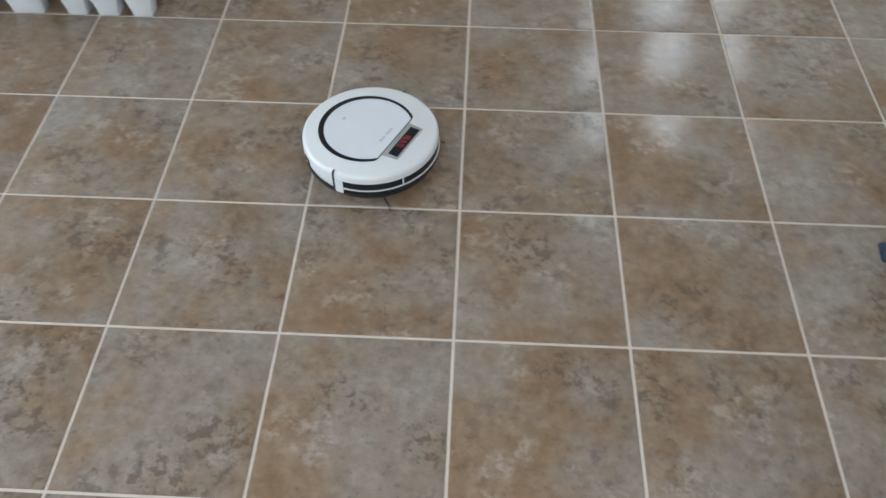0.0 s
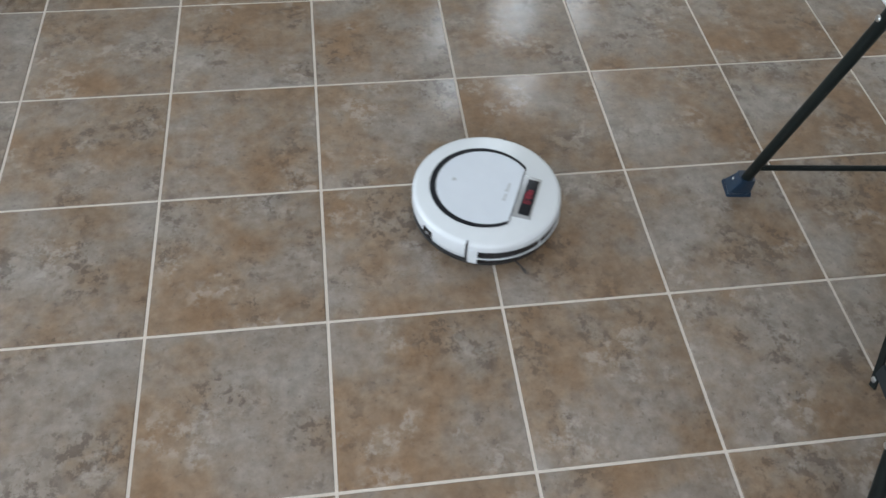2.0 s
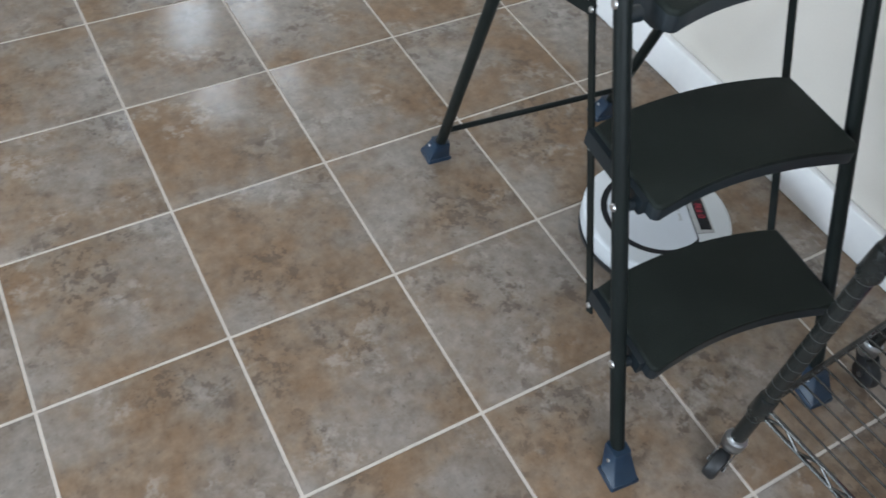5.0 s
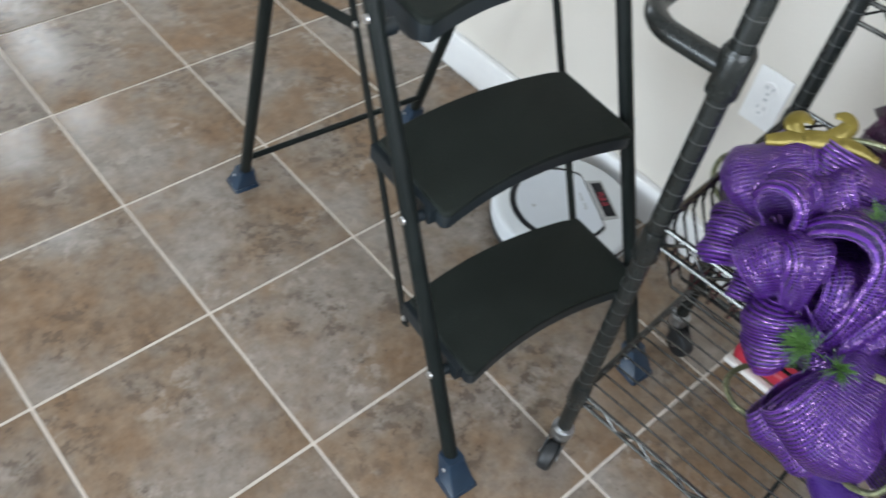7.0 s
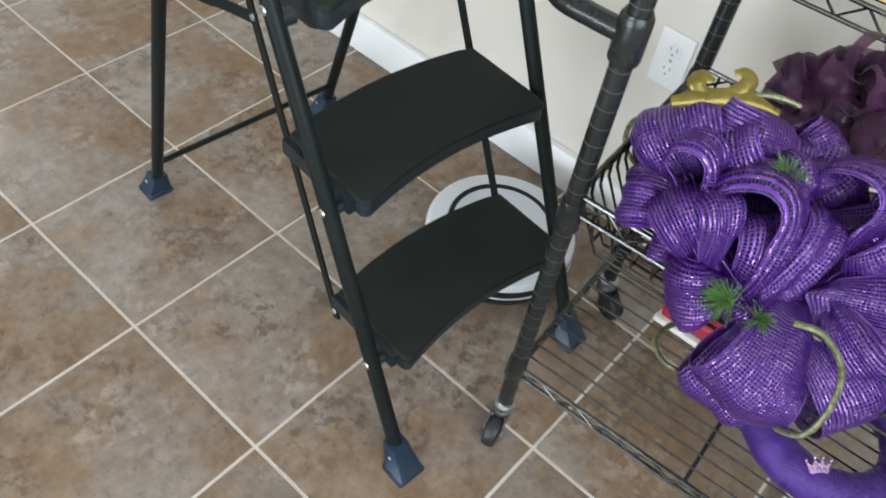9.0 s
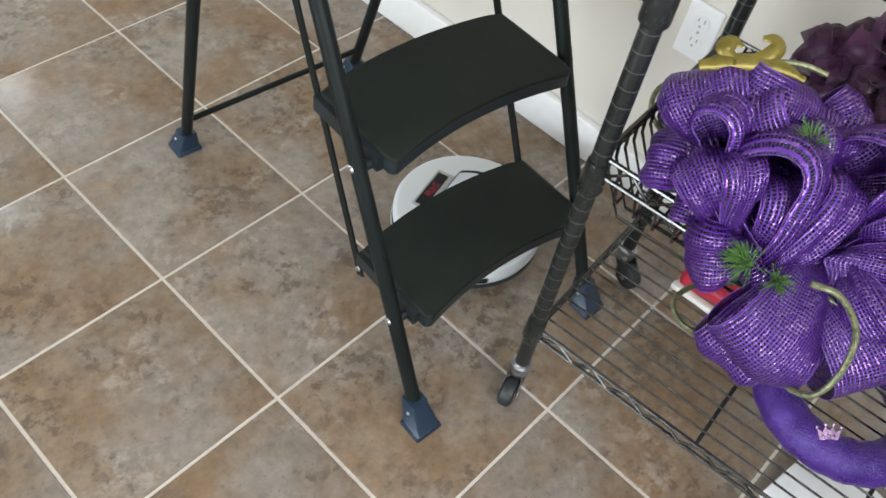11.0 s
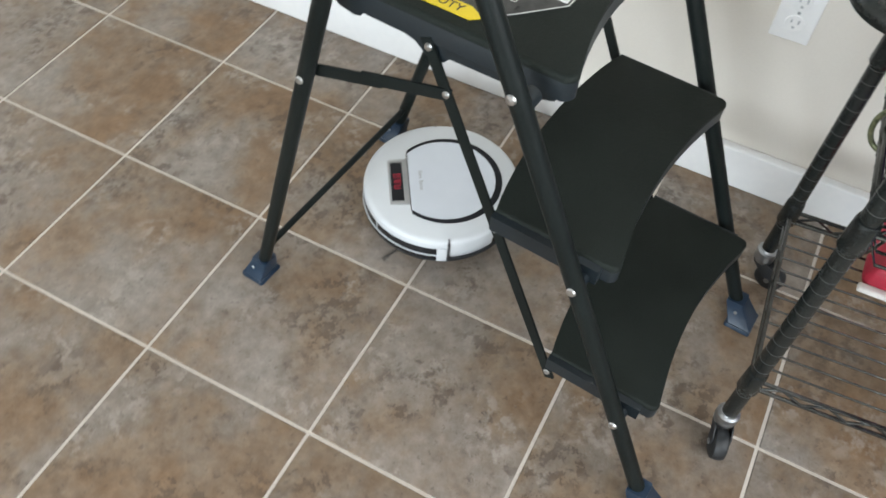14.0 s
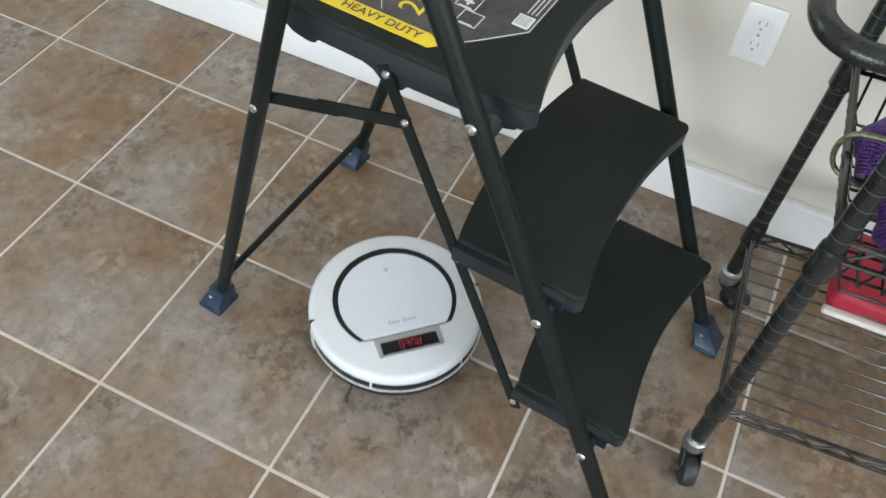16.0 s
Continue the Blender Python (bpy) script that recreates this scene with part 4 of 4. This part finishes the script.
def wreath_trim():
    tracks = ([(1.12, -0.62, 0.62), (1.13, -0.575, 0.605), (1.13, -0.563, 0.578), (1.125, -0.575, 0.55), (1.11, -0.62, 0.545)],
              [(1.03, -0.81, 0.50), (1.01, -0.78, 0.485), (0.985, -0.758, 0.475), (0.955, -0.757, 0.47), (0.938, -0.785, 0.468), (0.955, -0.817, 0.47), (1.0, -0.826, 0.48)],
              [(0.925, -0.868, 0.655), (0.937, -0.897, 0.652), (0.945, -0.93, 0.618), (0.935, -0.945, 0.575), (0.92, -0.943, 0.535), (0.92, -0.922, 0.515), (0.93, -0.905, 0.51)],
              [(1.115, -0.665, 0.706), (1.13, -0.69, 0.716), (1.145, -0.712, 0.718), (1.16, -0.735, 0.712)])
    for pts in tracks:
        part("tubing_loop", tubed([local(p) for p in bend(pts, 7)], 0.0036, 8), ROPE, wreath, "gold-green shiny tubing")
    orn = None
    # the ornament's strokes in the wreath's face
    scrolls = ([(-0.106, 0.175), (-0.074, 0.179), (-0.041, 0.179), (-0.012, 0.173), (0.010, 0.162)], [(-0.068, 0.180), (-0.079, 0.194), (-0.070, 0.202), (-0.059, 0.197)],
               [(-0.055, 0.180), (-0.033, 0.186), (-0.021, 0.196), (-0.026, 0.205), (-0.037, 0.206)])
    for i, pts in enumerate(scrolls):
        line = [local(Vector(p)) for p in bend([tuple(Vector((1.045, -0.80, 0.60)) + r * RIGHT + u * UP + 0.05 * OUT) for r, u in ((a - 0.014, b - 0.010) for a, b in pts)], 6)]
        n = len(line)
        bm = tubed(line, [0.0036 + 0.0064 * math.sin(math.pi * min(1, 0.1 + k / n)) for k in range(n)], 10, flat=0.4)
        orn = part("gold_ornament", bm, GOLD, wreath, "gold satin scroll ornament") if orn is None else part("scroll", bm, GOLD, orn)
    for i, (p, way, size) in enumerate((((0.955, -0.81, 0.60), (-0.6, 0.5, 0.5), 0.042), ((0.965, -0.835, 0.59), (-0.5, -0.3, 0.6), 0.028), ((1.045, -0.779, 0.69), (-0.3, 0.1, 0.9), 0.042))):
        sprig(wreath, local(p), wreath.matrix_world.to_3x3().inverted() @ Vector(way), size, 110, i)


wreath_trim()


def plum_bow():
    e = thing("organza_bow", pose(1.295, -0.79, 0.605), "dark plum sheer organza bow lying in the basket", "bow")
    rnd = random.Random(9)
    for k in range(30):
        a, ring = 137.5 * k, (k / 30) ** 0.5
        m = pose(0.075 * ring * math.cos(radians(a)), 0.11 * ring * math.sin(radians(a)), 0.10 - 0.07 * ring + rnd.uniform(-0.02, 0.02), rnd.uniform(-55, 55), rnd.uniform(-55, 55), a + rnd.uniform(-40, 40))
        loop_part("organza_loop", PLUM, e, m, rnd.uniform(0.030, 0.046), rnd.uniform(0.05, 0.08), -80, 290, rnd.uniform(-0.1, 0.3), 18, 9, rnd.uniform(-0.7, 0.7), k, rnd.uniform(-0.5, 0.5), 0.0, 0.35)
    m = pose(-0.02, 0.03, 0.13, 0, 15, 60)
    loop_part("organza_loop", PLUM, e, m, 0.033, 0.018, -70, 320, 0.02, 20, 3, 0.2, 3)
    loop_part("organza_loop", PLUM, e, pose(0.0, -0.06, 0.14, 20, 10, 80), 0.036, 0.03, -70, 310, 0.05, 20, 4, 0.3, 7)


plum_bow()


def satin_ring():
    e = thing("satin_ring", pose(1.215, -1.0, DECK + 0.0365, 0, 0, 0), "purple satin foam ring with glitter crown on a wire shelf", "wreath ring")
    bm = bmesh.new()
    n = 72
    pts = [(0.107 * math.cos(a), 0.107 * math.sin(a), 0) for a in (2 * math.pi * k / n for k in range(n))]
    tube(bm, pts, [0.0332 + 0.0010 * math.sin(k * 1.7) for k in range(n)], 22, True)
    part("ring", bm, SATIN, e)
    charm = Vector((-0.101, -0.004, 0.0305))
    bm = bmesh.new()
    charm += OUT * 0.010
    outline = [(-0.013, -0.009), (0.013, -0.009), (0.0175, 0.007), (0.009, 0.002), (0.0055, 0.011), (0.0, 0.004), (-0.0055, 0.011), (-0.009, 0.002), (-0.0175, 0.007)]
    base = [bm.verts.new(charm + RIGHT * x + UP * y) for x, y in outline]
    face = bm.faces.new(base)
    bmesh.ops.solidify(bm, geom=[face], thickness=0.004)
    for x, y in ((-0.0175, 0.009), (-0.0055, 0.013), (0.0055, 0.013), (0.0175, 0.009), (-0.008, -0.004), (0.0, -0.003), (0.008, -0.004)):
        bmesh.ops.create_icosphere(bm, subdivisions=1, radius=0.0028, matrix=Matrix.Translation(charm + RIGHT * x + UP * y))
    part("crown_charm", bm, CRYSTAL, e, "silver glitter crown charm", smooth=0)


satin_ring()


def red_bag():
    e = thing("gift_bag", pose(1.285, -0.775, DECK + 0.003, 0, 0, 2), "red cloth bag with a white trim lying on the wire shelf", "bag")
    bm = boxed((-0.06, -0.105, 0.0), (0.085, 0.085, 0.05), 0.018, 3)
    bmesh.ops.subdivide_edges(bm, edges=bm.edges[:], cuts=2, use_grid_fill=True)
    for v in bm.verts:
        v.co.z = max(0.0, v.co.z * (0.82 + 0.18 * math.sin(v.co.y * 120)) + 0.014 * noise.noise(v.co * 22))
    part("bag_body", bm, RED, e, "soft red cloth")
    bm = boxed((-0.073, -0.108, 0.0), (-0.057, 0.087, 0.011), 0.004, 3)
    part("trim", bm, CREAM, e, "white fluffy trim")
    part("flap", boxed((-0.005, -0.085, 0.0485), (0.06, -0.035, 0.054), 0.002), CREAM, e, "white cloth patch")


red_bag()


def tan_box():
    m = CART @ pose(DEEP + 0.06, -0.40, UPPER + 0.003)
    e = thing("cardboard_box", m, "tan cardboard box with dark printed strip on a wire shelf", "box")
    part("carton", boxed((-0.045, -0.29, 0.0), (0.045, 0.34, 0.11), 0.003), CARD, e, smooth=30)
    part("strip", boxed((-0.0465, 0.19, 0.002), (-0.044, 0.215, 0.108)), MATT_BLACK, e, "dark printed strip", smooth=0)
    for k in range(7):
        part("print_bar", boxed((-0.0472, 0.194, 0.008 + 0.014 * k), (-0.046, 0.211, 0.014 + 0.014 * k)), CARD, e, smooth=0)


tan_box()


def paper_packet(x, y, turn, w, d, h, label):
    e = thing("paper_packet", pose(x, y, 0, 0, 0, turn), label, "packet")
    part("packet", boxed((-w, -d, 0.0), (w, d, h), 0.003), PAPER, e, smooth=30)
    part("flap", boxed((-w * 0.9, -d * 0.92, h - 0.0006), (w * 0.4, d * 0.86, h + 0.0012), 0.0006), PAPER, e, smooth=30)


paper_packet(1.20, -1.13, -9, 0.085, 0.11, 0.022, "flat white card packet on the tiled floor beneath the cart")
paper_packet(1.005, -0.972, -43, 0.045, 0.05, 0.008, "small white card envelope on the tiles beside the cart")


def sign_tag():
    e = thing("sign_tag", pose(1.232, -1.098, DECK + 0.071, 6, -4, -48), "small black sign with pale lettering on the satin ring", "sign")
    part("board", boxed((-0.03, -0.017, 0.0), (0.03, 0.017, 0.004), 0.0015), MATT_BLACK, e)
    for k in range(4):
        part("print_bar", boxed((-0.024 + 0.013 * k, -0.008, 0.0036), (-0.015 + 0.013 * k, 0.008, 0.0045)), PALE_INK, e, smooth=0)
    bm = bmesh.new()
    for k in range(5):
        a = radians(72 * k)
        tube(bm, [(-0.018, 0.022, 0.004), (-0.018 + 0.007 * math.cos(a), 0.022 + 0.007 * math.sin(a), 0.007), (-0.018 + 0.012 * math.cos(a), 0.022 + 0.012 * math.sin(a), 0.004)], [0.001, 0.0042, 0.001], 8, flat=0.5)
    part("flower", bm, YELLOW, e, "yellow cloth flower")


sign_tag()


# ---- white moulded crate ----
def crate():
    e = thing("plastic_crate", pose(-1.25, 1.2, 0), "white moulded plastic crate standing on tapered feet", "crate")
    part("crate_body", boxed((-0.36, -0.205, 0.075), (0.40, 0.25, 0.36), 0.02, 3), SHELL, e, "white moulded body")

    def leg(x0, x1, y):
        bm = bmesh.new()
        levels = ((0.0, 0.0, 0.0), (0.005, 0.002, 0.002), (0.02, 0.003, 0.004), (0.085, 0.016, 0.012))
        rings = [[bm.verts.new((x + g * sx, y + (0.02 + h) * sy, z)) for x, sx, sy in ((x0, -1, -1), (x1, 1, -1), (x1, 1, 1), (x0, -1, 1))] for z, g, h in levels]
        for a, b in zip(rings, rings[1:]):
            for j in range(4):
                bm.faces.new((a[j], a[(j + 1) % 4], b[(j + 1) % 4], b[j]))
        bm.faces.new(rings[0][::-1]), bm.faces.new(rings[-1])
        bmesh.ops.bevel(bm, geom=[ed for ed in bm.edges if abs((ed.verts[0].co - ed.verts[1].co).z) > 0.003], offset=0.005, segments=2, affect="EDGES", profile=0.5)
        part("foot", bm, SHELL, e, smooth=40)

    for y in (-0.192, 0.2):
        for x0, x1 in ((0.355, 0.405), (0.262, 0.315), (0.18, 0.228), (0.03, 0.11), (-0.12, -0.05), (-0.26, -0.19)):
            leg(x0, x1, y)


crate()


# ---- tiled floor ----
PITCH, JOINT = 0.33, 0.006
floor = tagged(part("floor", boxed((WEST - 0.12, SOUTH - 0.12, -0.1), (EAST + 0.12, NORTH + 0.12, -0.0022)), GROUT, smooth=0), "brown and beige mottled ceramic tiles with pale grout", "floor", kind="structure")
shapes = {}
rest = bmesh.new()
for i in range(-19, 5):
    for j in range(-7, 10):
        x0, x1 = max(WEST, i * PITCH) + JOINT / 2, min(EAST, (i + 1) * PITCH) - JOINT / 2
        y0, y1 = max(SOUTH, j * PITCH) + JOINT / 2, min(NORTH, (j + 1) * PITCH) - JOINT / 2
        if x1 - x0 < 0.01 or y1 - y0 < 0.01:
            continue
        if i < -10:
            box(rest, (x0, y0, -0.006), (x1, y1, 0.0))
            continue
        key = (round(x1 - x0, 4), round(y1 - y0, 4))
        m = pose((x0 + x1) / 2, (y0 + y1) / 2, 0)
        if key not in shapes:
            w, d = key[0] / 2, key[1] / 2
            shapes[key] = part("tile", plate([(-w, -d), (w, -d), (w, d), (-w, d)], -0.006, 0.0, 0.0018), TILE, floor, smooth=30)
            shapes[key].matrix_basis = m
        else:
            share(shapes[key], m, floor)
tagged(part("far_tiles", rest, TILE, floor, smooth=0), kind="stuff")


# ---- what moves ----
def motions():
    rows = [(0.0, -0.21, 0.486, -26), (1.5, 0.189, 0.296, -24), (2.5, 0.455, 0.17, -24), (3.5, 0.72, 0.048, -25.5), (4.5, 0.999, -0.069, -25),
            (5.9, 1.335, -0.222, -23), (7.0, 1.344, -0.228, -28), (7.5, 1.336, -0.226, -40), (8.0, 1.332, -0.237, -68), (8.5, 1.325, -0.276, -101), (9.0, 1.282, -0.33, -132),
            (10.2, 1.19, -0.33, -200), (11.3, 1.163, -0.285, -266), (11.5, 1.166, -0.271, -267), (12.0, 1.173, -0.218, -255), (12.5, 1.179, -0.115, -268), (13.0, 1.186, 0.001, -277), (13.5, 1.181, 0.032, -277),
            (14.0, 1.188, 0.025, -237), (14.5, 1.178, 0.038, -202), (15.0, 1.112, 0.04, -166), (15.5, 1.062, 0.005, -141), (16.0, 0.99, -0.049, -137)]
    walk(robot, [(t, pose(x, y, 0, 0, 0, a)) for t, x, y, a in rows])


motions()
